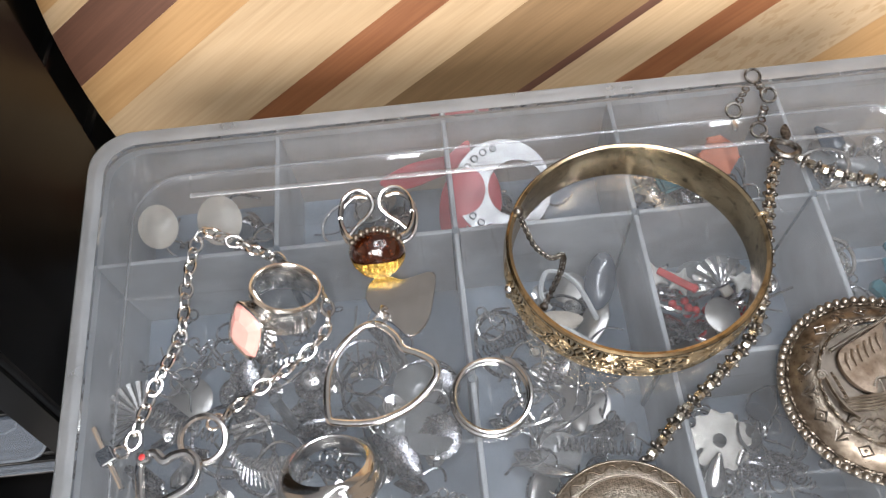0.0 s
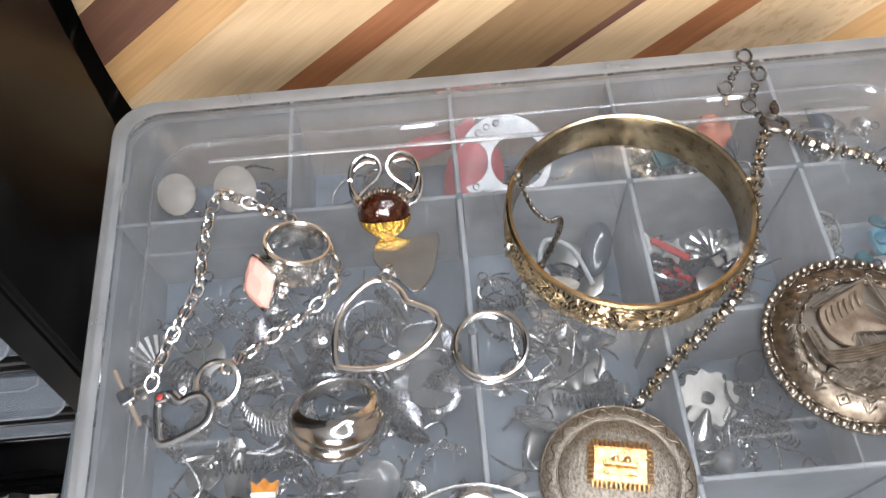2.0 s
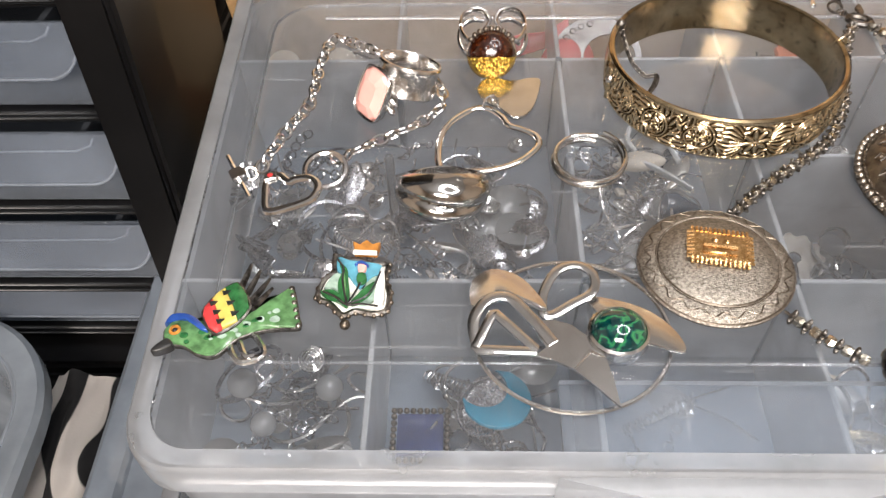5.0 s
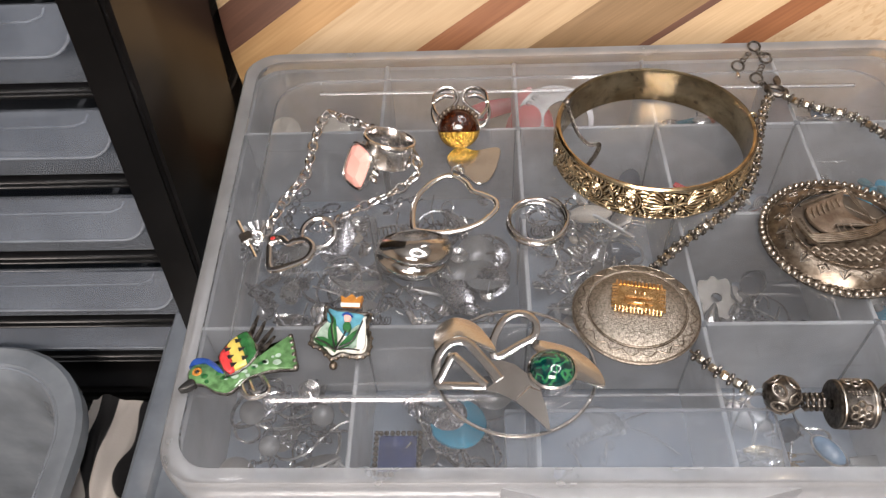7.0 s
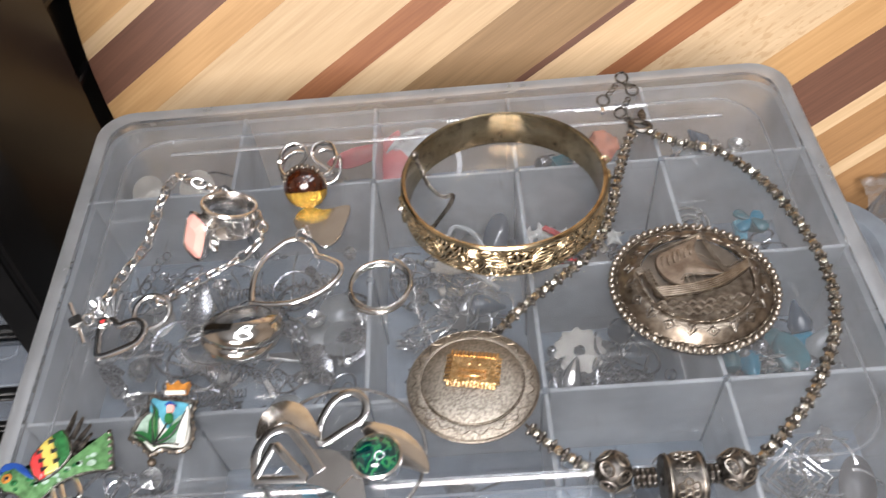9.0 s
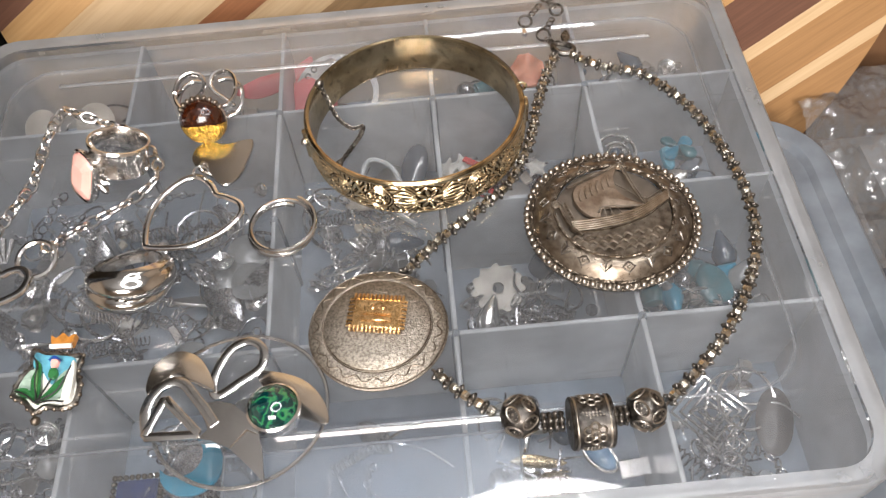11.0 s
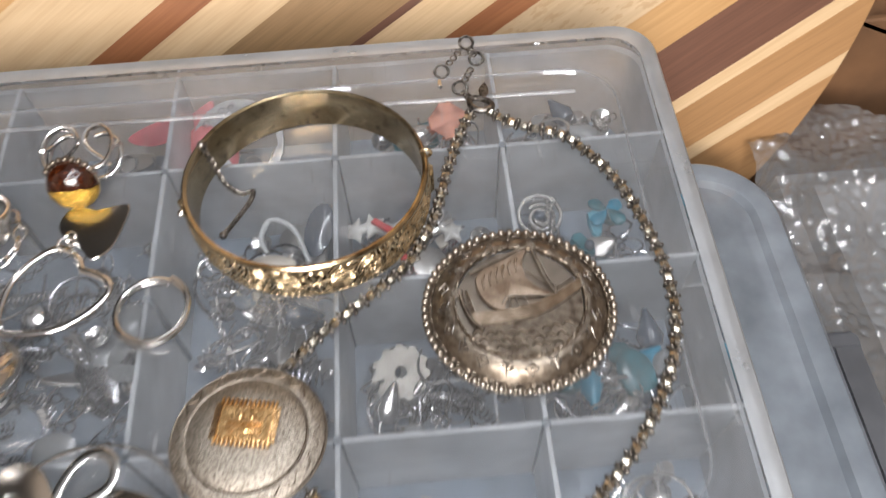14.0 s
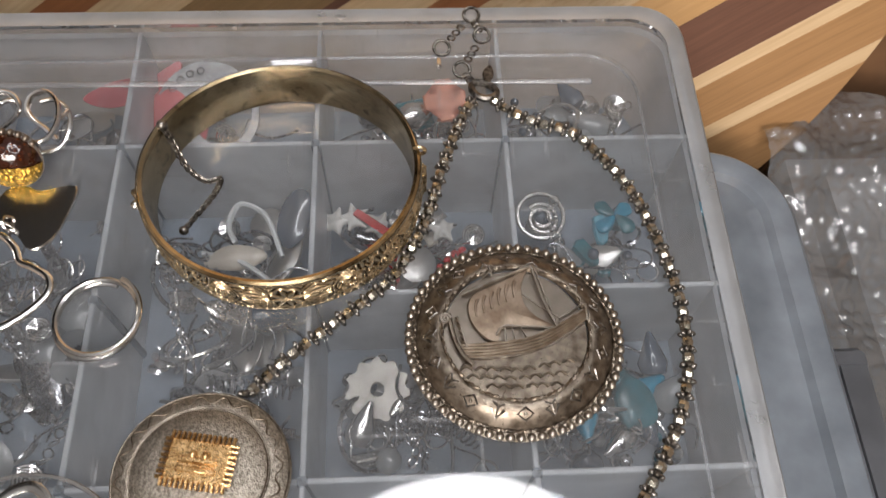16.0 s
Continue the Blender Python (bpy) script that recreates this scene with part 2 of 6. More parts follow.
CARDBOARD = solid("brown_cardboard", (0.15, 0.075, 0.033), 0.8, 0.25, 30, 0.3)


# ---- mesh helpers ----
def thing(name, place=(0, 0, 0), label="", category="", group="", kind="", turn=None):
    ob = new(name)
    ob.empty_display_size = 0.005
    ob.matrix_world = Matrix.Translation(place) @ (turn or Matrix())
    return tagged(ob, label, category, group, kind)


def part(name, bm, material, parent=None, label="", smooth=True, world=False):
    me = bpy.data.meshes.new(name)
    if world and parent is not None:
        root, m = parent, Matrix()
        while root is not None:
            m = root.matrix_basis @ m
            root = root.parent
        bm.transform(m.inverted())
    bmesh.ops.recalc_face_normals(bm, faces=bm.faces)
    bm.to_mesh(me)
    bm.free()
    me.materials.append(material)
    if smooth:
        me.shade_smooth()
        me.set_sharp_from_angle(angle=radians(40))
    ob = new(name, me)
    ob.parent = parent
    return tagged(ob, label)


def join(*bms):
    out = bms[0]
    for b in bms[1:]:
        me = bpy.data.meshes.new("tmp")
        b.to_mesh(me)
        b.free()
        out.from_mesh(me)
        bpy.data.meshes.remove(me)
    return out


def box(x0, x1, y0, y1, z0, z1, bevel=0.0, seg=2):
    bm = bmesh.new()
    bmesh.ops.create_cube(bm, size=1)
    for v in bm.verts:
        v.co = Vector((x0 + (v.co.x + 0.5) * (x1 - x0), y0 + (v.co.y + 0.5) * (y1 - y0), z0 + (v.co.z + 0.5) * (z1 - z0)))
    if bevel:
        bmesh.ops.bevel(bm, geom=bm.edges, offset=bevel, segments=seg, affect="EDGES")
    return bm


def spline(points, n=8, closed=False):
    """Catmull-Rom through the points."""
    P = [Vector(p) for p in points]
    m, out = len(P), []
    for i in range(m if closed else m - 1):
        if closed:
            a, b, c, d = P[i - 1], P[i], P[(i + 1) % m], P[(i + 2) % m]
        else:
            a, b, c, d = P[max(i - 1, 0)], P[i], P[i + 1], P[min(i + 2, m - 1)]
        for k in range(n):
            t = k / n
            out.append(0.5 * ((2 * b) + (c - a) * t + (2 * a - 5 * b + 4 * c - d) * t * t + (3 * b - a - 3 * c + d) * t ** 3))
    if not closed:
        out.append(P[-1].copy())
    return out


def tube(points, r, seg=8, closed=False, flat=1.0):
    """A swept round rod; r a number or one per point; flat squashes it in z."""
    P = [Vector(p) for p in points]
    n = len(P)
    bm = bmesh.new()
    rings, up = [], None
    for i, p in enumerate(P):
        t = (P[(i + 1) % n] - P[i - 1]) if closed else (P[min(i + 1, n - 1)] - P[max(i - 1, 0)])
        t = t.normalized() if t.length > 1e-9 else Vector((0, 0, 1))
        if up is None:
            up = Vector((0, 0, 1)) if abs(t.z) < 0.9 else Vector((1, 0, 0))
        up = (up - t * up.dot(t))
        up = up.normalized() if up.length > 1e-6 else t.orthogonal().normalized()
        side = t.cross(up)
        rr = r[i] if isinstance(r, (list, tuple)) else r
        rings.append([bm.verts.new(p + side * math.cos(a) * rr + up * math.sin(a) * rr * flat) for a in (2 * math.pi * k / seg for k in range(seg))])
    for i in range(n if closed else n - 1):
        a, b = rings[i], rings[(i + 1) % n]
        for k in range(seg):
            bm.faces.new((a[k], a[(k + 1) % seg], b[(k + 1) % seg], b[k]))
    if not closed:
        bm.faces.new(rings[0][::-1])
        bm.faces.new(rings[-1])
    return bm


def ribbon(points, w, h, closed=False):
    """A flat strip of width w and thickness h that lies level along the points."""
    P = [Vector(p) for p in points]
    n = len(P)
    rows = []
    for i, p in enumerate(P):
        a, b = (P[i - 1], P[(i + 1) % n]) if closed else (P[max(i - 1, 0)], P[min(i + 1, n - 1)])
        d = Vector((b.x - a.x, b.y - a.y, 0)).normalized()
        side = Vector((-d.y, d.x, 0)) * w / 2
        e = 0.12 * w
        inner = side.normalized() * (w / 2 - e)
        rows.append([p + side - Vector((0, 0, h / 2)), p + side + Vector((0, 0, h * 0.3)), p + inner + Vector((0, 0, h / 2)), p - inner + Vector((0, 0, h / 2)), p - side + Vector((0, 0, h * 0.3)), p - side - Vector((0, 0, h / 2))])
    return loops(rows, close=closed, cap0=not closed, cap1=not closed)


def ring(R, r, n=40, seg=8, m=None, flat=1.0, ry=None):
    bm = tube([(R * math.cos(2 * math.pi * i / n), (ry or R) * math.sin(2 * math.pi * i / n), 0) for i in range(n)], r, seg, True, flat)
    if m is not None:
        bm.transform(m)
    return bm


def lathe(profile, n=48, sx=1.0, sy=1.0, closed=False):
    """Turns (radius, z) points round z; sx, sy make it oval."""
    bm = bmesh.new()
    rows = []
    for r, z in profile:
        if r < 1e-7:
            rows.append([bm.verts.new((0, 0, z))])
        else:
            rows.append([bm.verts.new((r * sx * math.cos(2 * math.pi * k / n), r * sy * math.sin(2 * math.pi * k / n), z)) for k in range(n)])
    pairs = list(zip(rows, rows[1:])) + ([(rows[-1], rows[0])] if closed else [])
    for a, b in pairs:
        for k in range(n):
            q = [a[k % len(a)], a[(k + 1) % len(a)], b[(k + 1) % len(b)], b[k % len(b)]]
            q = list(dict.fromkeys(q))
            if len(q) > 2:
                bm.faces.new(q)
    return bm


def ball(r, m=None, u=12, v=8, squash=1.0):
    bm = bmesh.new()
    bmesh.ops.create_uvsphere(bm, u_segments=u, v_segments=v, radius=r)
    bmesh.ops.scale(bm, vec=(1, 1, squash), verts=bm.verts)
    if m is not None:
        bm.transform(m)
    return bm


def plate(outline, z0, z1, bevel=0.0, dome=0.0):
    """A flat piece with the outline (x, y), from z0 to z1, its upper edge bevelled and its middle raised by dome."""
    bm = bmesh.new()
    n = len(outline)
    cx, cy = sum(p[0] for p in outline) / n, sum(p[1] for p in outline) / n

    def loop(s, z):
        return [bm.verts.new((cx + (x - cx) * s, cy + (y - cy) * s, z)) for x, y, *_ in outline]
    size = max(math.hypot(x - cx, y - cy) for x, y, *_ in outline)
    rings = [loop(1, z0), loop(1, z1 - bevel)]
    if bevel:
        rings.append(loop(1 - bevel / size, z1))
    if dome:
        for s in (0.75, 0.5, 0.25):
            rings.append(loop(s, z1 + dome * (1 - s * s)))
    for a, b in zip(rings, rings[1:]):
        for k in range(n):
            bm.faces.new((a[k], a[(k + 1) % n], b[(k + 1) % n], b[k]))
    bm.faces.new(rings[0][::-1])
    bm.faces.new(rings[-1])
    bmesh.ops.triangulate(bm, faces=[f for f in bm.faces if len(f.verts) > 4])
    return bm


def smooth2d(points, n=6):
    return [(p.x, p.y) for p in spline([(x, y, 0) for x, y in points], n, True)]


def rrect(x0, x1, y0, y1, r, n=8):
    out = []
    for cx, cy, a0 in ((x1 - r, y1 - r, 0), (x0 + r, y1 - r, 90), (x0 + r, y0 + r, 180), (x1 - r, y0 + r, 270)):
        out += [(cx + r * math.cos(radians(a0 + 90 * k / n)), cy + r * math.sin(radians(a0 + 90 * k / n))) for k in range(n + 1)]
    return out


def loops(rows, close=False, cap0=False, cap1=False):
    """Skin between loops of equally many points (x, y, z)."""
    bm = bmesh.new()
    vs = [[bm.verts.new(p) for p in row] for row in rows]
    n = len(vs[0])
    pairs = list(zip(vs, vs[1:])) + ([(vs[-1], vs[0])] if close else [])
    for a, b in pairs:
        for k in range(n):
            bm.faces.new((a[k], a[(k + 1) % n], b[(k + 1) % n], b[k]))
    if cap0:
        bm.faces.new(vs[0][::-1])
    if cap1:
        bm.faces.new(vs[-1])
    return bm


def at(outline, z):
    return [(x, y, z) for x, y in outline]


def move(bm, m):
    bm.transform(m)
    return bm


# ---- the unseen room shell around ----
# Walls and ceiling stay out of view, added for metals and lid to reflect.
def room():
    for name, b, m in (("floor", (-1.6, 1.6, -1.8, 1.2, -0.46, -0.42), CARPET), ("ceiling", (-1.6, 1.6, -1.8, 1.2, 1.5, 1.55), CEILTONE),
                       ("wall_north", (-1.6, 1.6, 1.2, 1.28, -0.46, 1.55), WALLTONE), ("wall_south", (-1.6, 1.6, -1.88, -1.8, -0.46, 1.55), WALLTONE),
                       ("wall_east", (1.6, 1.68, -1.88, 1.28, -0.46, 1.55), WALLTONE), ("wall_west", (-1.68, -1.6, -1.88, 1.28, -0.46, 1.55), WALLTONE)):
        tagged(part(name, box(*b), m, smooth=False), kind="structure")


room()


def glow(name, colour, strength):
    n = Nodes(name)
    e = n.add("ShaderNodeEmission", Strength=strength)
    e.inputs[0].default_value = (*colour, 1)
    n.link(e.outputs[0], n.out.inputs["Surface"])
    return n.mat


def ring_light():
    """The ring lamp above the boxes, which shows as a white arch in the lid."""
    ob = thing("ring_light", (0.087, -0.062, 0.40), "white ring light hanging above the boxes, switched on", "ring light")
    part("diffuser", lathe([(0.124, 0.0), (0.130, -0.004), (0.144, -0.004), (0.150, 0.0)], 72, closed=True), glow("lit_diffuser", (0.96, 0.98, 1.0), RING_LIGHT), ob)
    part("housing", lathe([(0.122, 0.002), (0.152, 0.002), (0.152, 0.016), (0.145, 0.022), (0.129, 0.022), (0.122, 0.016)], 72, closed=True), BLACK, ob)
    part("stem", tube(spline([(0, 0.150, 0.014), (0, 0.165, 0.10), (0, 0.16, 0.5), (0, 0.155, 1.10)], 6), 0.006, 8), BLACK, ob)


ring_light()

# ---- organiser boxes ----
XS = [-0.1225, -0.0705, -0.0195, 0.0315, 0.0820, 0.1300]
YS = [-0.0405, 0.0065, 0.0505, 0.0945, 0.1350]
X0, X1, Y0, Y1 = -0.1265, 0.1340, -0.0450, 0.1395
DEEP = -0.038


def flare(x, y):
    """The box widens a little towards its hinge."""
    q = (Y1 - y) / (Y1 - Y0)
    if x < XS[1]:
        return XS[1] + (x - XS[1]) * (1.02 - 0.115 * q)
    if x > XS[4]:
        return XS[4] + (x - XS[4]) * (1.04 - 0.04 * q)
    return x


def organiser(name, label, missing, latch=True):
    top = thing(name, (0, 0, DEEP - 0.004), label, "organiser box", "stacked organiser boxes")

    def P(piece, bm, *a, **k):
        for w in bm.verts:
            w.co.x = flare(w.co.x, w.co.y)
        return part(piece, bm, *a, world=True, **k)
    out = lambda d, r=0.013: rrect(X0 + d, X1 - d, Y0 + d, Y1 - d, r - d * 0.5)
    # tray: outside wall, inside wall, floor
    P("tray", loops([at(out(0.006), DEEP - 0.004), at(out(0.0045), DEEP - 0.002), at(out(0.0025), -0.004), at(out(0.0045), -0.004), at(out(0.0062), DEEP)]), TRAYP, top)
    P("tray_floor", join(plate(out(0.0061), DEEP - 0.0036, DEEP)), FLOORP, top)
    # dividers
    for j, y in enumerate(YS[1:-1], 1):
        for i in range(5):
            if ("h", i, j) not in missing:
                P("divider", box(XS[i] + 0.0009, XS[i + 1] - 0.0009, y - 0.0007, y + 0.0007, DEEP, -0.0008, 0.0003, 1), WALLP, top)
    for i, x in enumerate(XS[1:-1], 1):
        for j in range(4):
            if ("v", i, j) not in missing:
                P("divider", box(x - 0.0007, x + 0.0007, YS[j] + 0.0009, YS[j + 1] - 0.0009, DEEP, -0.0008, 0.0003, 1), WALLP, top)
    for x in XS[1:-1]:
        for y in YS[1:-1]:
            P("divider_post", move(lathe([(0, -0.0007), (0.0012, -0.0008), (0.0015, -0.0016), (0.0015, DEEP)], 10), Matrix.Translation((x, y, 0))), FROST, top)
    # lid: skirt and shoulder, clear panel, raised bead round the panel
    lid = P("lid", loops([at(out(0.0005), -0.0085), at(out(0), -0.0080), at(out(0), 0.0010), at(out(0.0003), 0.0020), at(out(0.0008), 0.0025),
                          at(out(0.0014), 0.0024), at(out(0.0020), 0.0020), at(out(0.0052), 0.0020), at(out(0.0052), 0.0008), at(out(0.0022), 0.0008), at(out(0.0018), -0.0080)], close=True), RIMP, top)
    P("lid_panel", loops([at(out(0.0053), 0.0008), at(out(0.0053), 0.0020), at(rrect(-0.113, 0.1195, -0.0205, 0.1225, 0.016), 0.0020), at(rrect(-0.1122, 0.1187, -0.0197, 0.1217, 0.0155), 0.0026),
                          at(rrect(-0.1106, 0.1171, -0.0181, 0.1201, 0.015), 0.0026), at(rrect(-0.1095, 0.116, -0.017, 0.119, 0.0145), 0.0020)], cap1=True), CLEAR, lid, smooth=False)
    for a, b in (((-0.095, 0.1135), (0.106, 0.1115)),):
        P("lid_rib", tube([(a[0], a[1], 0.0021), (b[0], b[1], 0.0021)], 0.0009, 10, flat=0.6), RIBP, lid)
    P("lid_bead", tube(at(rrect(-0.1114, 0.1179, -0.0189, 0.1209, 0.0152, 12), 0.0021), 0.00040, 8, True), RIBP, lid)
    if latch:
        P("latch_recess", box(-0.0285, 0.0445, -0.0395, -0.0225, -0.0012, 0.0016, 0.0004, 1), RECESSP, lid)
        out_l = [(-0.03, Y0 - 0.0002), (-0.012, Y0 - 0.0045), (0.028, Y0 - 0.0045), (0.046, Y0 - 0.0002), (0.046, Y0 + 0.001), (-0.03, Y0 + 0.001)]
        tab = P("latch_tab", plate(out_l, -0.013, 0.0012, 0.0006), RIMP, lid)
        P("latch_lip", box(-0.006, 0.020, Y0 - 0.0062, Y0 - 0.0045, -0.0128, -0.010, 0.0006, 1), RIMP, tab)
    # hinge knuckles and moulded pips inside the front wall
    for x in (-0.08, 0.09):
        P("hinge", tube([(x - 0.012, Y1 + 0.0012, -0.0035), (x + 0.012, Y1 + 0.0012, -0.0035)], 0.0016, 8), RIMP, top)
    for x in (-0.085, -0.066, -0.05, 0.062, 0.095, 0.102):
        P("pip", move(lathe([(0, -0.002), (0.0018, -0.0022), (0.0022, -0.0035), (0.0022, -0.010)], 10), Matrix.Translation((x, YS[0] + 0.0015, 0))), FROST, top)
    return top


MISSING = {("h", 0, 2), ("h", 1, 2), ("v", 1, 1), ("v", 1, 2), ("h", 2, 2)}
upper = organiser("organiser_box", "clear milky plastic compartment box with closed lid, full of jewellery", MISSING)
lower = organiser("organiser_box", "clear plastic compartment box underneath another, full of findings", {("h", 0, 2)}, latch=False)
lower.matrix_basis = pose(-0.006, -0.016, -0.0455 + DEEP - 0.004)


# ---- round board standing behind ----
def board():
    cx, cv, R, y0, ang = 0.0498, -0.0047, 0.2098, 0.2126, radians(32.7)
    lean = math.atan(0.39)
    ob = thing("round_board", (cx, y0 + (cv - R) * math.sin(lean), (cv - R) * math.cos(lean)), "round laminated wooden board of diagonal pale, red and dark strips", "wooden board")
    v = Vector((-math.sin(ang), math.cos(ang)))
    # strip edges, from lower right to upper left, square to the grain
    strips = [(-0.30, -0.2000, BROWN_WOOD), (-0.2000, -0.1935, PALE_WOOD), (-0.1935, -0.1741, BROWN_WOOD), (-0.1741, -0.1679, PALE_WOOD), (-0.1679, -0.1427, DARK_WOOD), (-0.1427, -0.1240, TAN_WOOD),
              (-0.1240, -0.0923, FLECK_WOOD), (-0.0923, -0.0815, RED_WOOD), (-0.0815, -0.0632, PALE_WOOD), (-0.0632, -0.0600, DARK_WOOD), (-0.0600, -0.0475, OLIVE_WOOD), (-0.0475, -0.0310, OLIVE_WOOD),
              (-0.0310, -0.0124, PALE_WOOD), (-0.0124, -0.0012, RED_WOOD), (-0.0012, 0.0335, PALE_WOOD), (0.0335, 0.0496, TAN_WOOD), (0.0496, 0.0693, DARK_WOOD), (0.0693, 0.0760, PALE_WOOD), (0.0760, 0.1080, TAN_WOOD), (0.1080, 0.30, PALE_WOOD)]
    mid = Vector((cx, cv)).dot(v)
    place = Matrix.Translation((cx, y0 + cv * math.sin(lean), cv * math.cos(lean))) @ Matrix.Rotation(-lean, 4, "X") @ Matrix.Rotation(-ang, 4, "Y") @ Matrix.Rotation(radians(90), 4, "X") @ Matrix.Translation((0, 0, -0.018))
    for lo, hi, m in strips:
        a, b = max(lo - mid, -R + 1e-4), min(hi - mid, R - 1e-4)
        if b - a < 1e-4:
            continue
        k = 14
        right = [(math.sqrt(max(R * R - d * d, 0)), d) for d in (a + (b - a) * i / k for i in range(k + 1))]
        outline = right + [(-x, d) for x, d in reversed(right)]
        outline = [p for i, p in enumerate(outline) if i == 0 or math.hypot(p[0] - outline[i - 1][0], p[1] - outline[i - 1][1]) > 1e-5]
        # grain runs along the strip: keep the strip's own axes and turn the object
        plank = part("plank", plate(outline, 0, 0.018, 0.0003), m, ob)
        plank.matrix_basis = ob.matrix_basis.inverted() @ place
    return ob


board()


# ---- drawer unit ----
def drawer_unit():
    ob = thing("drawer_unit", (-0.29, 0.06, -0.415), "black plastic drawer tower with smoky see-through drawers", "drawer unit")
    O = Matrix.Translation((-0.161, 0.072, 0.0)) @ Matrix.Rotation(-math.atan(0.12), 4, "X")

    def P(name, bm, m, parent, label="", **k):
        bm.transform(O)
        return part(name, bm, m, parent, label, world=True, **k)
    P("front_post", box(0.0005, 0.0170, -0.0035, 0.026, -0.128, 0.34, 0.0025, 3), BLACK, ob)
    P("side_panel", join(box(-0.0125, -0.0040, 0.0262, 0.36, -0.128, 0.34, 0.0015), box(-0.0060, 0.0060, 0.0262, 0.113, -0.128, 0.34, 0.0015)), BLACK, ob)
    P("side_panel", box(-0.27, -0.256, 0.012, 0.36, -0.128, 0.34, 0.002), BLACK, ob)
    P("back_panel", box(-0.2558, -0.0127, 0.345, 0.36, -0.128, 0.34), BLACK, ob)
    P("top_panel", box(-0.27, 0.0170, -0.0035, 0.36, 0.3402, 0.352, 0.002), BLACK, ob)
    P("base", box(-0.27, 0.0170, 0.002, 0.36, -0.400, -0.1282, 0.002), BLACK, ob)
    P("base_moulding", box(-0.262, 0.0120, -0.002, 0.0018, -0.1500, -0.1320, 0.0015), BLACK, ob)
    for i in range(-6, 5):
        zb = 0.0500 - 0.039 * i
        back = 0.0 if i < 4 else 0.012
        P("rail", box(-0.2555, -0.0005, 0.006 + back, 0.30, zb - 0.0215, zb - 0.0172, 0.001, 1), BLACK, ob)
        P("rail_edge", box(-0.2555, -0.0005, 0.0035 + back, 0.0058 + back, zb - 0.0190, zb - 0.0176, 0.0005, 1), BLACK, ob)
        drawer = P("drawer", join(box(-0.250, -0.0015, 0.0085 + back, 0.0105 + back, zb - 0.0165, zb + 0.0120, 0.0008, 1), box(-0.250, -0.0130, 0.0107 + back, 0.28, zb - 0.0165, zb - 0.0145),
                                  box(-0.0155, -0.0133, 0.0107 + back, 0.28, zb - 0.0143, zb + 0.0100)), DRAWP, ob)
        # the lip slopes: lower edge in front, top edge behind
        tilt = Matrix.Translation((0, -0.0030 + back, zb)) @ Matrix.Rotation(math.atan2(0.832, 0.555), 4, "X")
        r = 0.0085
        outline = [(-0.250, 0.0160), (-0.250, r)] + [(-0.250 + r - r * math.cos(radians(a)), r - r * math.sin(radians(a))) for a in range(15, 91, 15)]
        outline += [(-r + r * math.sin(radians(a)), r - r * math.cos(radians(a))) for a in range(0, 91, 15)] + [(0.0, 0.0160)]
        lip = P("drawer_lip", move(loops([at(outline, -0.0018), at(outline, 0.0)], cap0=True, cap1=True), tilt), DRAWP, drawer)
        P("lip_edge", move(tube(at(outline[1:-1], 0.0), 0.00045, 6), tilt), FROST, lip)
        inner = [(-0.238, 0.0105), (-0.060, 0.0105), (-0.013, 0.0108), (-0.0085, 0.0125), (-0.0075, 0.0150)]
        P("lip_crease", move(tube(at(inner, 0.0), 0.0003, 5), tilt), FROST, lip)
        if i < 2:
            for k in range(9):
                P("grip_rib", move(tube([(-0.2, 0.0032 + 0.0013 * k, 0.0001), (-0.016 - 0.0004 * k, 0.0032 + 0.0013 * k, 0.0001)], 0.00033, 5), tilt), DRAWP, lip)
    return ob


drawer_unit()


# ---- tubs, cloth, wrap, carton ----
def tub(name, label, x0, x1, y0, y1, z0, z1, r, m, lidded):
    ob = thing(name, ((x0 + x1) / 2, (y0 + y1) / 2, z0), label, "storage tub")
    o = lambda d, k=0: rrect(x0 + d, x1 - d, y0 + d, y1 - d, max(r - d, 0.004), 10)
    rows = [at(o(0.03), z0), at(o(0.012), z1 - 0.012), at(o(0.002), z1 - 0.011), at(o(0), z1 - 0.009), at(o(0), z1 - 0.002), at(o(0.002), z1), at(o(0.0095), z1 - 0.0005), at(o(0.0125), z1 - 0.004)]
    if lidded:
        rows = rows[:-2] + [at(o(0.008), z1), at(o(0.010), z1 - 0.0005), at(o(0.012), z1 - 0.0035)]
        part("body", loops(rows[:2], cap0=True), m, ob, world=True)
        part("lid", loops(rows[2:] + [at(o(0.03), z1 - 0.0035)], cap1=True), m, ob, world=True)
    else:
        part("body", loops(rows + [at(o(0.015), z1 - 0.012), at(o(0.033), z0 + 0.003)], cap0=True, cap1=True), m, ob, world=True)
        part("rim_bead", tube(at(o(0.0110), z1 - 0.0022), 0.0009, 8, True), FROST, ob, world=True)
    return ob


big = tub("storage_tub", "blue-grey translucent plastic storage tub with lid, under the boxes", -0.170, 0.2035, -0.20, 0.1475, -0.42, -0.0840, 0.032, TUBP, True)
arm = box(0.2040, 0.2160, -0.16, 0.060, -0.0960, -0.0880, 0.0016, 2)
part("clip_handle", join(arm, box(0.1955, 0.2160, 0.0560, 0.0640, -0.1000, -0.0872, 0.0016, 2), box(0.2041, 0.2105, -0.155, 0.055, -0.125, -0.096, 0.001, 1)), GREYCLIP, big, "dark grey plastic clip handle", world=True)
tub("storage_tub", "clear milky open plastic tub beside the drawers", -0.50, -0.2025, -0.34, 0.0665, -0.42, -0.1000, 0.050, TUBCLEAR, False)


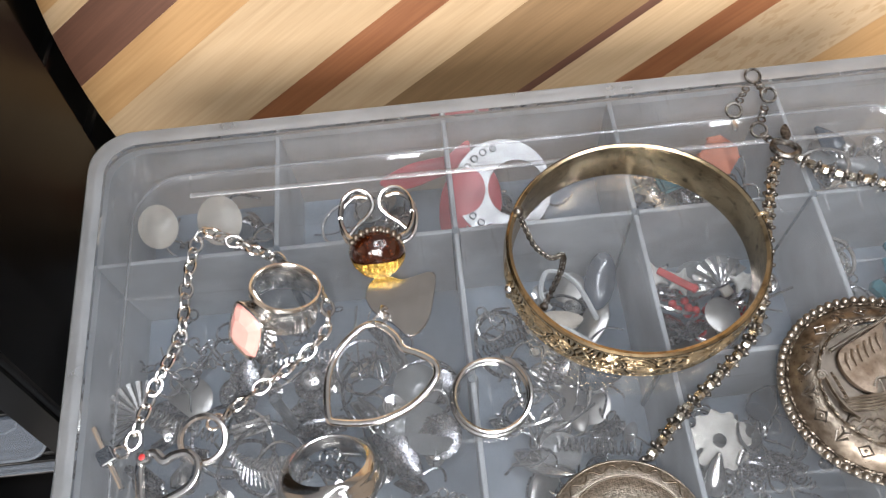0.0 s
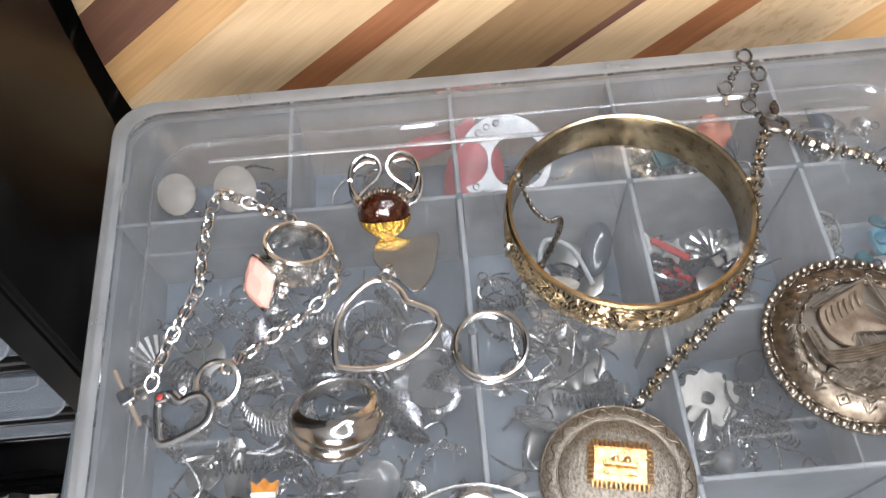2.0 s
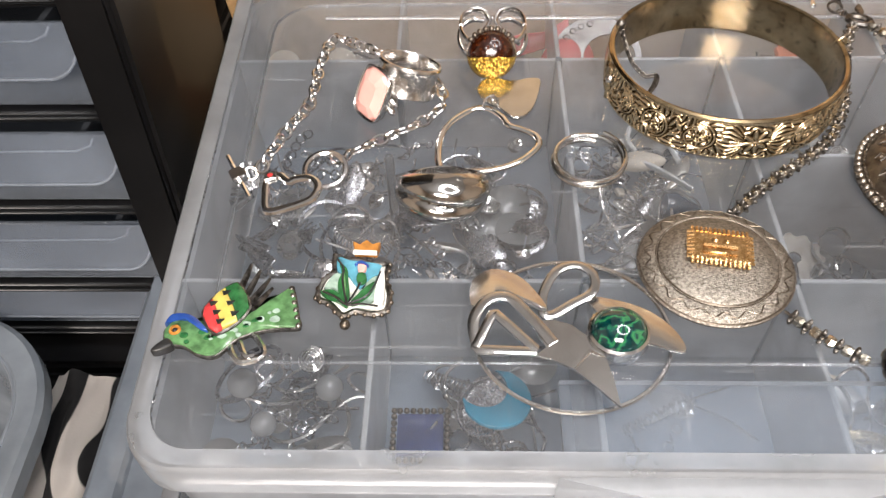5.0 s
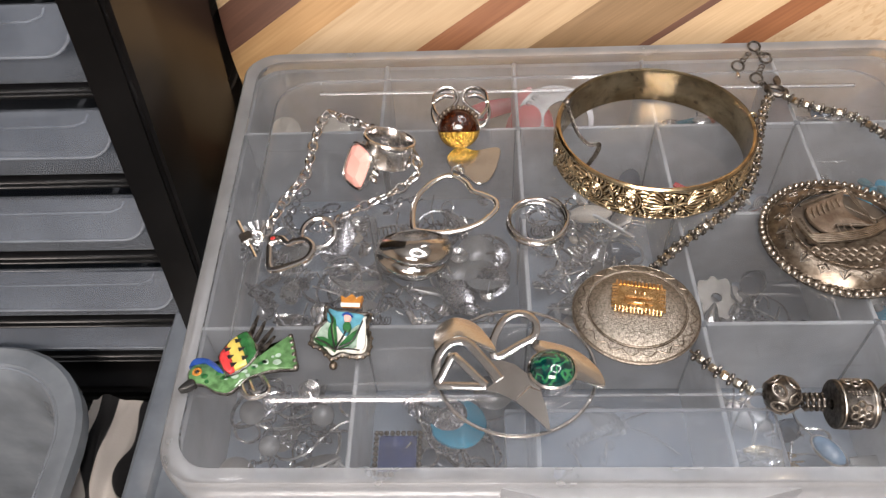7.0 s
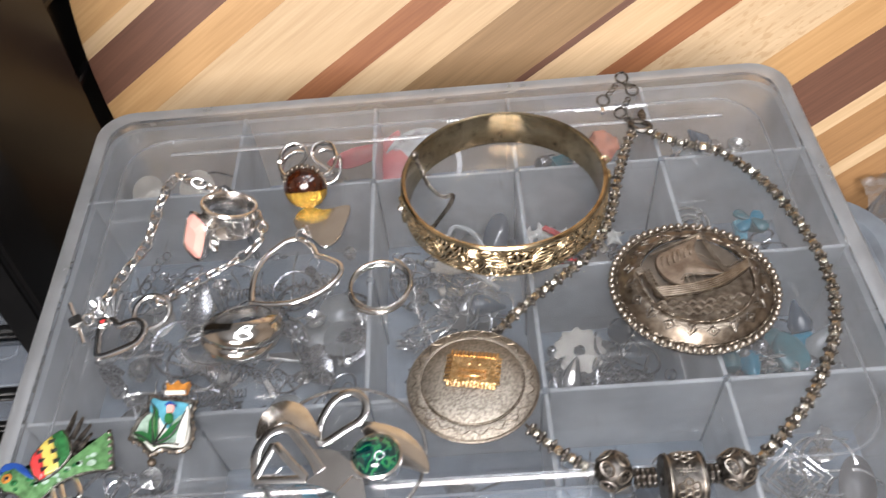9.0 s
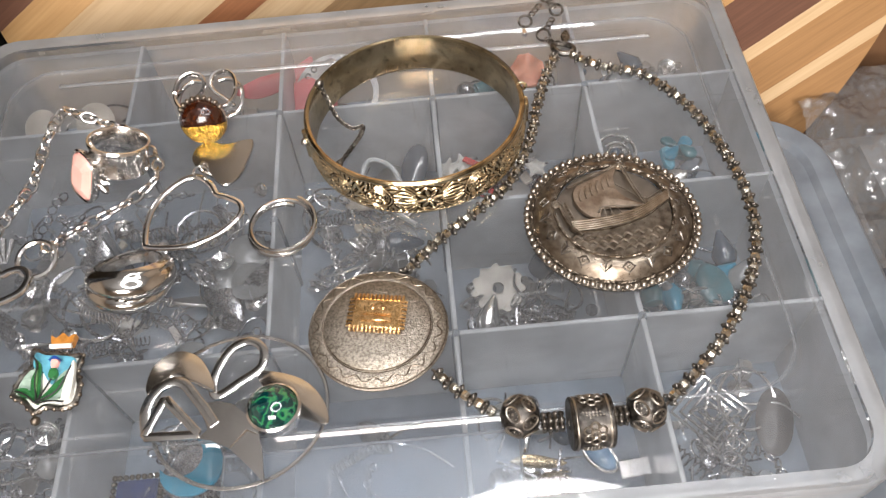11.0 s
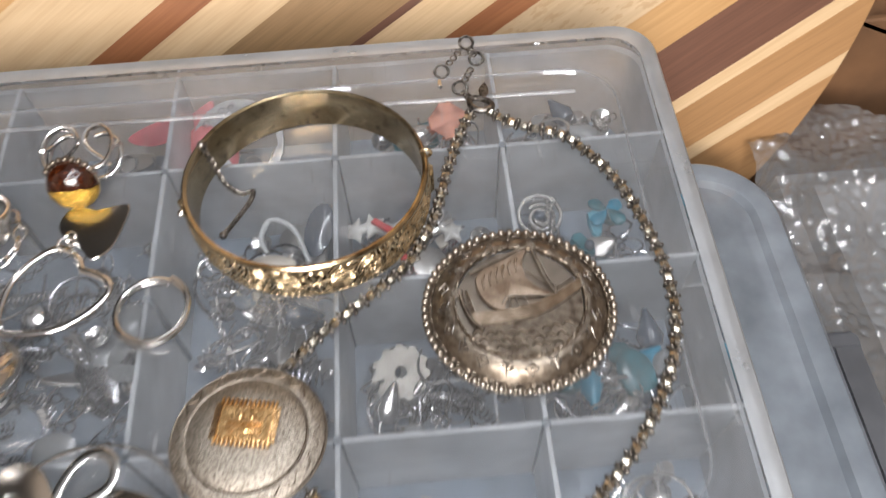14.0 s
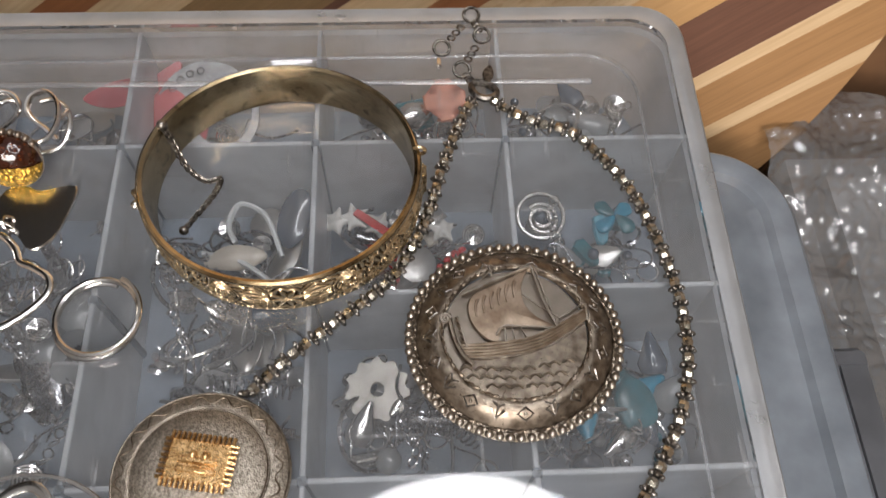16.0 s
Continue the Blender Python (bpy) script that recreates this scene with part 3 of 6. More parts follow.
def cloth():
    bm = bmesh.new()
    nx, ny = 50, 60
    g = [[bm.verts.new((-0.2115 + 0.0410 * i / nx, -0.24 + 0.288 * j / ny, -0.116 + 0.012 * noise.noise((i * 0.11, j * 0.07, 2)) + 0.004 * noise.noise((i * 0.1, j * 0.2, 7)))) for j in range(ny + 1)] for i in range(nx + 1)]
    for i in range(nx):
        for j in range(ny):
            bm.faces.new((g[i][j], g[i + 1][j], g[i + 1][j + 1], g[i][j + 1]))
    bmesh.ops.solidify(bm, geom=bm.faces[:], thickness=0.002)
    ob = part("cloth", bm, zebra())
    tagged(ob, "crumpled black and white zebra-print cloth between two tubs", "cloth")


cloth()
tagged(part("dark_box", box(-0.2010, -0.1715, -0.235, 0.046, -0.42, -0.133, 0.004), BLACK), "dark narrow box under the zebra cloth", "box")


def bubble_wrap():
    bm = bmesh.new()
    step = 0.0012
    nx, ny = 220, 207
    pitch = 0.0062
    g = []
    for i in range(nx):
        row = []
        for j in range(ny):
            y = -0.072 + step * j
            x = (0.2225 if y < 0.066 else max(0.2085, 0.2225 - (y - 0.066) * 0.6)) + step * i
            y += (j / ny) ** 2 * 0.022 * noise.noise((x * 26, 0.3, 6))
            z = -0.112 + 0.005 * math.exp(-((x - 0.285) / 0.04) ** 2) * min(1, max(0, (y - 0.07) / 0.09)) + 0.006 * max(0, (y - 0.06) / 0.12) + 0.016 * noise.noise((x * 14, y * 14, 3)) + 0.008 * noise.noise((x * 40, y * 40, 8)) - 0.05 * max(0, (x - 0.30)) * 2
            r = round(y / (pitch * 0.866))
            cx = (round(x / pitch - 0.5 * (r % 2)) + 0.5 * (r % 2)) * pitch
            d = math.hypot(x - cx, y - r * pitch * 0.866) / (pitch * 0.46)
            z += 0.0015 * math.sqrt(max(0, 1 - d * d)) * max(0.1, 0.7 + 0.6 * noise.noise((cx * 90, r * 1.7, 5))) + 0.0010 * noise.noise((x * 240, y * 240, 4)) + 0.0035 * abs(noise.noise((x * 55, y * 75, 11)))
            row.append(bm.verts.new((x + 0.003 * noise.noise((y * 60, z * 90, 1)), y, z)))
        g.append(row)
    for i in range(nx - 1):
        for j in range(ny - 1):
            bm.faces.new((g[i][j], g[i + 1][j], g[i + 1][j + 1], g[i][j + 1]))
    tagged(part("bubble_wrap", bm, FILM), "crumpled clear bubble wrap heaped beside the tub", "bubble wrap")
    tagged(part("padding", box(0.2225, 0.47, -0.08, 0.196, -0.42, -0.136, 0.03, 5), solid("grey_paper_padding", (0.27, 0.275, 0.285), 0.8, 0.3, 30, 0.4)), "grey packing paper under bubble wrap", "packing")


bubble_wrap()


def carton():
    ob = thing("carton", (0.42, 0.35, -0.42), "open brown cardboard carton behind the bubble wrap", "carton")
    x0, x1, y0, y1, z0, z1 = 0.262, 0.62, 0.215, 0.55, -0.42, -0.075
    t = 0.004
    for b in ((x0, x1, y0, y0 + t, z0, z1), (x0, x1, y1 - t, y1, z0, z1), (x0, x0 + t, y0 + t, y1 - t, z0, z1), (x1 - t, x1, y0 + t, y1 - t, z0, z1)):
        part("panel", box(*b, 0.001, 1), CARDBOARD, ob, world=True)
    part("bottom", box(x0 + t, x1 - t, y0 + t, y1 - t, z0, z0 + t), CARDBOARD, ob, world=True)
    for piv, ax, a, b in (((x0, y0, z1), "Y", 25, (0, 0.1, 0.0, y1 - y0, 0, t)),):
        bm = box(*b, 0.001, 1)
        bm.transform(Matrix.Translation(piv) @ Matrix.Rotation(radians(a), 4, ax))
        part("flap", bm, CARDBOARD, ob, world=True)


carton()

# ---- jewellery on the lid ----
L = 0.0021


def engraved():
    """Gilt metal, bright on the cut leaves and darker in the lines and ground between them."""
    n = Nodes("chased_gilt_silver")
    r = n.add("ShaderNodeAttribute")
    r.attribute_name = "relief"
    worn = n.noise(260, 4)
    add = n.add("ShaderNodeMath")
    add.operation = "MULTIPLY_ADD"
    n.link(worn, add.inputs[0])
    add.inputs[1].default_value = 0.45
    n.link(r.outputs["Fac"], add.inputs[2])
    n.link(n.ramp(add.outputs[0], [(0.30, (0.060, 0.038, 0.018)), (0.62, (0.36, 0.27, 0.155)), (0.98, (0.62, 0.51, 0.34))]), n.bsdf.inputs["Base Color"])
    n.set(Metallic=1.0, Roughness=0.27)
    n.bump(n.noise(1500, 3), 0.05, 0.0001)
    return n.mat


def tarnished_lining():
    n = Nodes("bangle_lining")
    blotch, speck = n.noise(75, 5), n.noise(420, 5)
    mix = n.add("ShaderNodeMix")
    mix.data_type = "RGBA"
    n.link(n.ramp(blotch, [(0.35, (0.30, 0.215, 0.115)), (0.62, (0.50, 0.40, 0.255))]), mix.inputs["A"])
    mix.inputs["B"].default_value = (0.10, 0.075, 0.045, 1)
    n.link(n.ramp(speck, [(0.56, (0, 0, 0)), (0.70, (0.75, 0.75, 0.75))]), mix.inputs["Factor"])
    n.link(mix.outputs["Result"], n.bsdf.inputs["Base Color"])
    n.link(n.ramp(blotch, [(0.3, (0.15,) * 3), (0.7, (0.26,) * 3)]), n.bsdf.inputs["Roughness"])
    n.set(Metallic=1.0)
    return n.mat


def scroll_strokes(s0, H):
    """Flower, volutes and leaves on the unrolled band: (points (s, z), widths)."""
    out, zc = [], H * 0.5

    def stroke(pts, w0, w1=None):
        pts = np.array([(p.x, p.y) for p in spline([(x, y, 0) for x, y in pts], 8)])
        f = np.linspace(0, 1, len(pts))
        out.append((pts, w0 * (0.45 + 1.1 * np.sin(np.pi * np.clip(f * 0.9 + 0.05, 0, 1))) if w1 is None else w0 + (w1 - w0) * f))
    for k in range(8):
        a = 2 * math.pi * k / 8 + 0.2
        stroke([(s0 + r * math.cos(a), zc + r * 1.05 * math.sin(a)) for r in (0.0009, 0.0022, 0.0038)], 0.00062)
    stroke([(s0 - 0.0004, zc), (s0 + 0.0004, zc)], 0.0006, 0.0006)
    for g in (-1, 1):
        # plumes beside the flower
        for k in range(7):
            e = (k - 3) / 3
            stroke([(s0 + g * 0.0038, zc + e * 0.0022), (s0 + g * 0.0068, zc + e * 0.0046), (s0 + g * (0.0100 - 0.0012 * abs(e)), zc + e * 0.0036 + 0.0006)], 0.00042)
        for k, (d, rad, flip) in enumerate(((0.0150, 0.0050, 1), (0.0275, 0.0048, -1), (0.0390, 0.0046, 1), (0.0490, 0.0042, -1))):
            c = s0 + g * d
            turn = g * flip
            spiral = []
            for i in range(26):
                q = i / 25
                th = math.pi * (0.5 if flip > 0 else -0.5) + turn * (q * 3.6 * math.pi)
                rr = rad * (1 - 0.84 * q)
                spiral.append((c + rr * math.cos(th), zc + rr * math.sin(th) * 0.98))
            stroke(spiral, 0.00050, 0.00030)
            for j in range(9):
                th = math.pi * (0.5 if flip > 0 else -0.5) + turn * (0.5 + j * 0.62)
                base = rad * (1.02 - 0.03 * j)
                stroke([(c + (base + e * 0.0030) * math.cos(th + turn * 0.42 * e), zc + (base + e * 0.0030) * math.sin(th + turn * 0.42 * e)) for e in (0.12, 0.5, 1.0)], 0.00052)
            for j in range(6):
                th = turn * j * 1.05
                stroke([(c + e * rad * math.cos(th + turn * 0.7 * e), zc + e * rad * math.sin(th + turn * 0.7 * e)) for e in (0.26, 0.42, 0.58)], 0.00040)
            # vine from one volute to the next
            stroke([(c + g * 0.0030, zc + flip * 0.0050), (c + g * 0.0062, zc), (c + g * 0.0095, zc - flip * 0.0048)], 0.00045)
    return out


def bangle():
    ob = thing("bangle", (0.0255, 0.0760, L), "wide engraved gilt-silver hinged bangle standing on the lid", "bangle")
    H, sy, R = 0.0140, 0.93, 0.0328
    nu, nv = 1600, 72
    A = np.linspace(0, 2 * math.pi, nu, endpoint=False) - math.pi
    Z = np.linspace(0.0006, H - 0.0006, nv)
    near = np.full((nu, nv), 9.0)
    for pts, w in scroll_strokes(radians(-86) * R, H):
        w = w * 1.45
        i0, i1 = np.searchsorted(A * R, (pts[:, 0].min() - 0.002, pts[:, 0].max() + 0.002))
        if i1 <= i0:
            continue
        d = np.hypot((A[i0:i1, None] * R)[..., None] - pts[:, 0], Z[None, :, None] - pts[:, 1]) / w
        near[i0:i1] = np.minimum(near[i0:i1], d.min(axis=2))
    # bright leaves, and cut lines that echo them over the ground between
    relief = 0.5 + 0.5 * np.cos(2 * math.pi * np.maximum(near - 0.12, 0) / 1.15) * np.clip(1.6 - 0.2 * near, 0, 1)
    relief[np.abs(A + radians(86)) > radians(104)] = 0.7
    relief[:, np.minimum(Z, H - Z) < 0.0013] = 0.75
    bm = bmesh.new()
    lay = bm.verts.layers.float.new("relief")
    rows = []
    for i in range(nu):
        row = []
        for j in range(nv):
            r = R + 0.0001 + 0.0006 * math.sin(math.pi * Z[j] / H) + 0.00045 * relief[i, j]
            vert = bm.verts.new((r * math.cos(A[i]), r * sy * math.sin(A[i]), Z[j]))
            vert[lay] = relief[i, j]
            row.append(vert)
        rows.append(row)
    for i in range(nu):
        a, b = rows[i], rows[(i + 1) % nu]
        for j in range(nv - 1):
            bm.faces.new((a[j], b[j], b[j + 1], a[j + 1]))
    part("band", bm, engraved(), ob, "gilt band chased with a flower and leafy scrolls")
    part("lining", lathe([(R + 0.0004, 0.0006), (R - 0.0002, 0.0), (R - 0.0010, 0.0003), (R - 0.0012, 0.0012), (R - 0.0008, H * 0.5), (R - 0.0012, H - 0.0012), (R - 0.0010, H - 0.0003), (R - 0.0002, H), (R + 0.0004, H - 0.0006)], 96, 1.0, sy), tarnished_lining(), ob, "dull tarnished inner face with dark specks")

    def on(deg, z, d=0.0007):
        a = radians(deg)
        return ((R + d) * math.cos(a), (R + d) * sy * math.sin(a), z)
    part("hinge", tube([on(190, z, 0.0008) for z in (0.0015, 0.005, 0.009, 0.0125)], 0.0010, 10), BRASSY, ob)
    part("hinge_knob", ball(0.0013, Matrix.Translation(on(193, 0.0095, 0.0016)), 10, 8), SILVER, ob)
    part("clasp", box(0.0331, 0.0347, -0.0020, 0.0020, 0.0025, 0.0115, 0.0006), BRASSY, ob)
    part("clasp_lug", ring(0.0014, 0.0005, 18, 6, Matrix.Translation(on(8, 0.0128, 0.0006)) @ Matrix.Rotation(radians(90), 4, "X")), BRASSY, ob)
    anchor = on(155, H, -0.0012)
    path = spline([anchor, (-0.0272, 0.0105, 0.0095), (-0.0245, 0.0065, 0.0045), (-0.0205, 0.0045, 0.0012), (-0.0172, 0.0052, 0.0008), (-0.0180, 0.0012, 0.0008), (-0.0212, -0.0042, 0.0008), (-0.0245, -0.0095, 0.0010)], 7)
    ch = part("safety_chain", ball(0.0014, Matrix.Translation(path[0])), OLD_DARK, ob, "dark fine safety chain hanging inside")
    for i, (p, q) in enumerate(zip(path, path[1:])):
        d = (q - p).normalized()
        m = Matrix.Translation((p + q) / 2) @ d.to_track_quat("X", "Z").to_matrix().to_4x4() @ Matrix.Rotation(radians(90 * (i % 2)), 4, "X")
        part("link", ring(0.00075, 0.00026, 10, 5, m @ Matrix.Diagonal((1.25, 0.9, 1, 1))), OLD_DARK, ch)
    part("chain_end", ball(0.0012, Matrix.Translation(path[-1])), OLD_DARK, ch)


bangle()


def ship_brooch():
    ob = thing("brooch", (0.0790, 0.0360, L), "oval antique silver brooch with a sailing longship and beaded rim", "brooch", turn=Matrix.Rotation(radians(-4), 4, "Z"))
    sx, sy = 1.0, 0.955
    part("rim", lathe([(0.0236, 0.0), (0.0248, 0.0004), (0.0249, 0.0012), (0.0238, 0.0016), (0.0229, 0.0016), (0.0222, 0.0024), (0.0210, 0.0038), (0.0196, 0.0050), (0.0182, 0.0057), (0.0170, 0.0058), (0.0164, 0.0055), (0.0163, 0.0046), (0.0180, 0.0040), (0.0205, 0.0022), (0.0222, 0.0004)], 120, sx, sy, True), OLD, ob)
    bead = None
    for k in range(66):
        a = 2 * math.pi * k / 66
        bead_here = part("bead", ball(0.00102, None, 10, 8), WORN, ob) if bead is None else bead.copy()
        if bead is not None:
            scene.collection.objects.link(bead_here)
        bead = bead or bead_here
        bead_here.location = (0.0242 * sx * math.cos(a), 0.0242 * sy * math.sin(a), 0.0019)
    for R, z, r, turns in ((0.0228, 0.0022, 0.00034, 90), (0.0166, 0.0058, 0.00034, 70)):
        n = turns * 5
        rope = [((R + 0.00014 * math.cos(2 * math.pi * i * turns / n)) * sx * math.cos(2 * math.pi * i / n), (R + 0.00014 * math.cos(2 * math.pi * i * turns / n)) * sy * math.sin(2 * math.pi * i / n), z + 0.00014 * math.sin(2 * math.pi * i * turns / n)) for i in range(n)]
        part("rope_wire", tube(rope, r, 5, True), OLD, ob)

    def border(r, a, lift=0.0):
        z = 0.0057 if r < 0.0182 else 0.0057 - (r - 0.0182) ** 1.25 * 2.9
        return Vector((r * sx * math.cos(a), r * sy * math.sin(a), z + lift))
    # chased lozenges, stars and chevrons round the domed border
    for k in range(20):
        a, w = 2 * math.pi * (k + 0.3) / 20, 0.088
        if k % 2:
            diamond = [border(0.0183, a), border(0.0196, a + w), border(0.0209, a), border(0.0196, a - w)]
            part("chased_lozenge", tube(diamond, 0.00030, 5, True), OLD_DARK, ob)
            part("chased_dot", ball(0.00048, Matrix.Translation(border(0.0196, a)), 8, 6), WORN, ob)
        else:
            for e in (-0.9, 0.0, 0.9):
                part("chased_ray", tube([border(0.0210, a), border(0.0186 + 0.0006 * abs(e), a + w * e)], [0.00014, 0.00038], 5), OLD_DARK, ob)
            part("chased_chevron", tube([border(0.0178, a - w * 0.8), border(0.0187, a), border(0.0178, a + w * 0.8)], 0.00028, 5), OLD_DARK, ob)
    z0 = 0.0046

    def M(x, y, z=0.0):
        """From hundredths of the medallion's half width and height."""
        return (0.0163 * x / 100, 0.0156 * y / 100, z0 + z)
    outline = lambda pts: [M(x, y)[:2] for x, y in pts]
    sea = outline([(100 * math.cos(radians(a)), 100 * math.sin(radians(a))) for a in range(218, 358, 7)]) + outline([(99, 6), (97, 18), (52, -18), (0, -38), (-40, -44), (-68, -44)])
    part("sea", plate(sea, z0 - 0.0002, z0 + 0.0006, 0.0002), OLD, ob)
    part("backing", lathe([(0, z0 - 0.0010), (0.0162, z0 - 0.0010), (0.0162, z0 - 0.0004), (0, z0 - 0.0004)], 64, sx, sy), metal("dull_backing_silver", (0.31, 0.275, 0.235), (0.22, 0.19, 0.16), 0.42, 160, 0.0), ob)
    sail_metal = metal("sail_silver", (0.36, 0.295, 0.235), (0.19, 0.14, 0.10), 0.5, 170, 0.1)
    hull = smooth2d(outline([(-76, -25), (-21, -20), (37, -4), (97, 38), (100, 23), (52, -17), (-6, -39), (-68, -44)]), 4)
    part("hull", plate(hull, z0, z0 + 0.0011, 0.0003, 0.0003), OLD, ob)
    for k in range(5):
        o = -4.6 * k
        part("plank_line", tube(spline([M(-75 + 1.5 * k, -25 + o, 0.0014), M(-21, -20 + o, 0.0016), M(37, -4 + o, 0.0016), M(97, 37 + o * 0.8, 0.0014)], 6), 0.00027, 5), WORN, ob)
    sail = smooth2d(outline([(-61, 54), (-20, 78), (15, 99), (11, 84), (8, 66), (13, 42), (30, 23), (59, 6), (8, 8), (-21, 4), (-30, -8), (-25, -18), (-40, -14), (-58, 4), (-67, 29)]), 5)
    part("sail", plate(sail, z0 + 0.0002, z0 + 0.0012, 0.0003, 0.0003), sail_metal, ob)
    for k in range(6):
        x, y = -54 + 10.5 * k, 46 + 6.4 * k
        part("sail_fold", tube(spline([M(x, y, 0.0015), M(x - 2.5, y - 12, 0.0019), M(x - 1.0, y - 27, 0.0018)], 6), [0.00040 - 0.000018 * i for i in range(13)], 6), sail_metal, ob)
    wire = [("yard", [(-76, 52), (-30, 78), (22, 105)], 0.00042), ("mast", [(22, 104), (34, 62), (44, 34), (57, 8)], 0.00036), ("mast", [(28, 100), (39, 62), (49, 34)], 0.00024),
            ("stay", [(10, 57), (32, 40), (58, 24)], 0.00024), ("stay", [(55, 24), (56, 8)], 0.00022), ("yard_tip", [(-48, 82), (-30, 98), (-38, 102), (-33, 88)], 0.00030),
            ("thwart", [(-16, 4), (-14, -17)], 0.00022), ("thwart", [(-6, 5), (-1, -14)], 0.00022), ("thwart", [(6, 6), (14, -9)], 0.00022),
            ("boom", [(-27, -8), (-18, 6), (10, 7), (60, 7)], 0.00030), ("gunwale", [(60, 14), (80, 28), (97, 38)], 0.00034), ("gunwale", [(60, 21), (80, 36), (96, 46)], 0.00026),
            ("prow", [(-94, 22), (-86, -12), (-74, -38), (-58, -54)], 0.00060), ("prow", [(-82, 18), (-76, -4), (-70, -22)], 0.00034), ("stern", [(97, 46), (99, 30), (98, 20)], 0.00040)]
    for name, pts, r in wire:
        part(name, tube(spline([M(x, y, 0.0013) for x, y in pts], 5), r, 6), WORN if name != "prow" else OLD, ob)
    curl = [M(-98 + 8 * (1 - i / 30) * math.cos(i * 0.42), 14 + 8 * (1 - i / 30) * math.sin(i * 0.42), 0.0015) for i in range(28)]
    part("prow_curl", tube(curl, 0.00040, 6), WORN, ob)
    for k in range(5):
        part("mane", tube(spline([M(-84 + 2.4 * k, 12 - 8 * k, 0.0014), M(-79 + 2.4 * k, 9 - 8 * k, 0.0018), M(-77 + 2.4 * k, 3 - 8 * k, 0.0014)], 4), 0.00024, 5), WORN, ob)
    rnd = random.Random(8)
    for r in range(4):
        for k in range(9):
            x = -66 + 17 * k + 8 * (r % 2) + rnd.uniform(-2, 2)
            y = -58 - 12 * r + 9 * max(0, x / 40) * (1 - 0.25 * r)
            if math.hypot(x, y) < 93:
                part("wave", tube(spline([M(x - 8, y - 2, 0.0006), M(x - 2, y + 3, 0.0010), M(x + 3, y + 2, 0.0009), M(x + 8, y - 1, 0.0006)], 4), 0.00036, 5), WORN, ob)


ship_brooch()


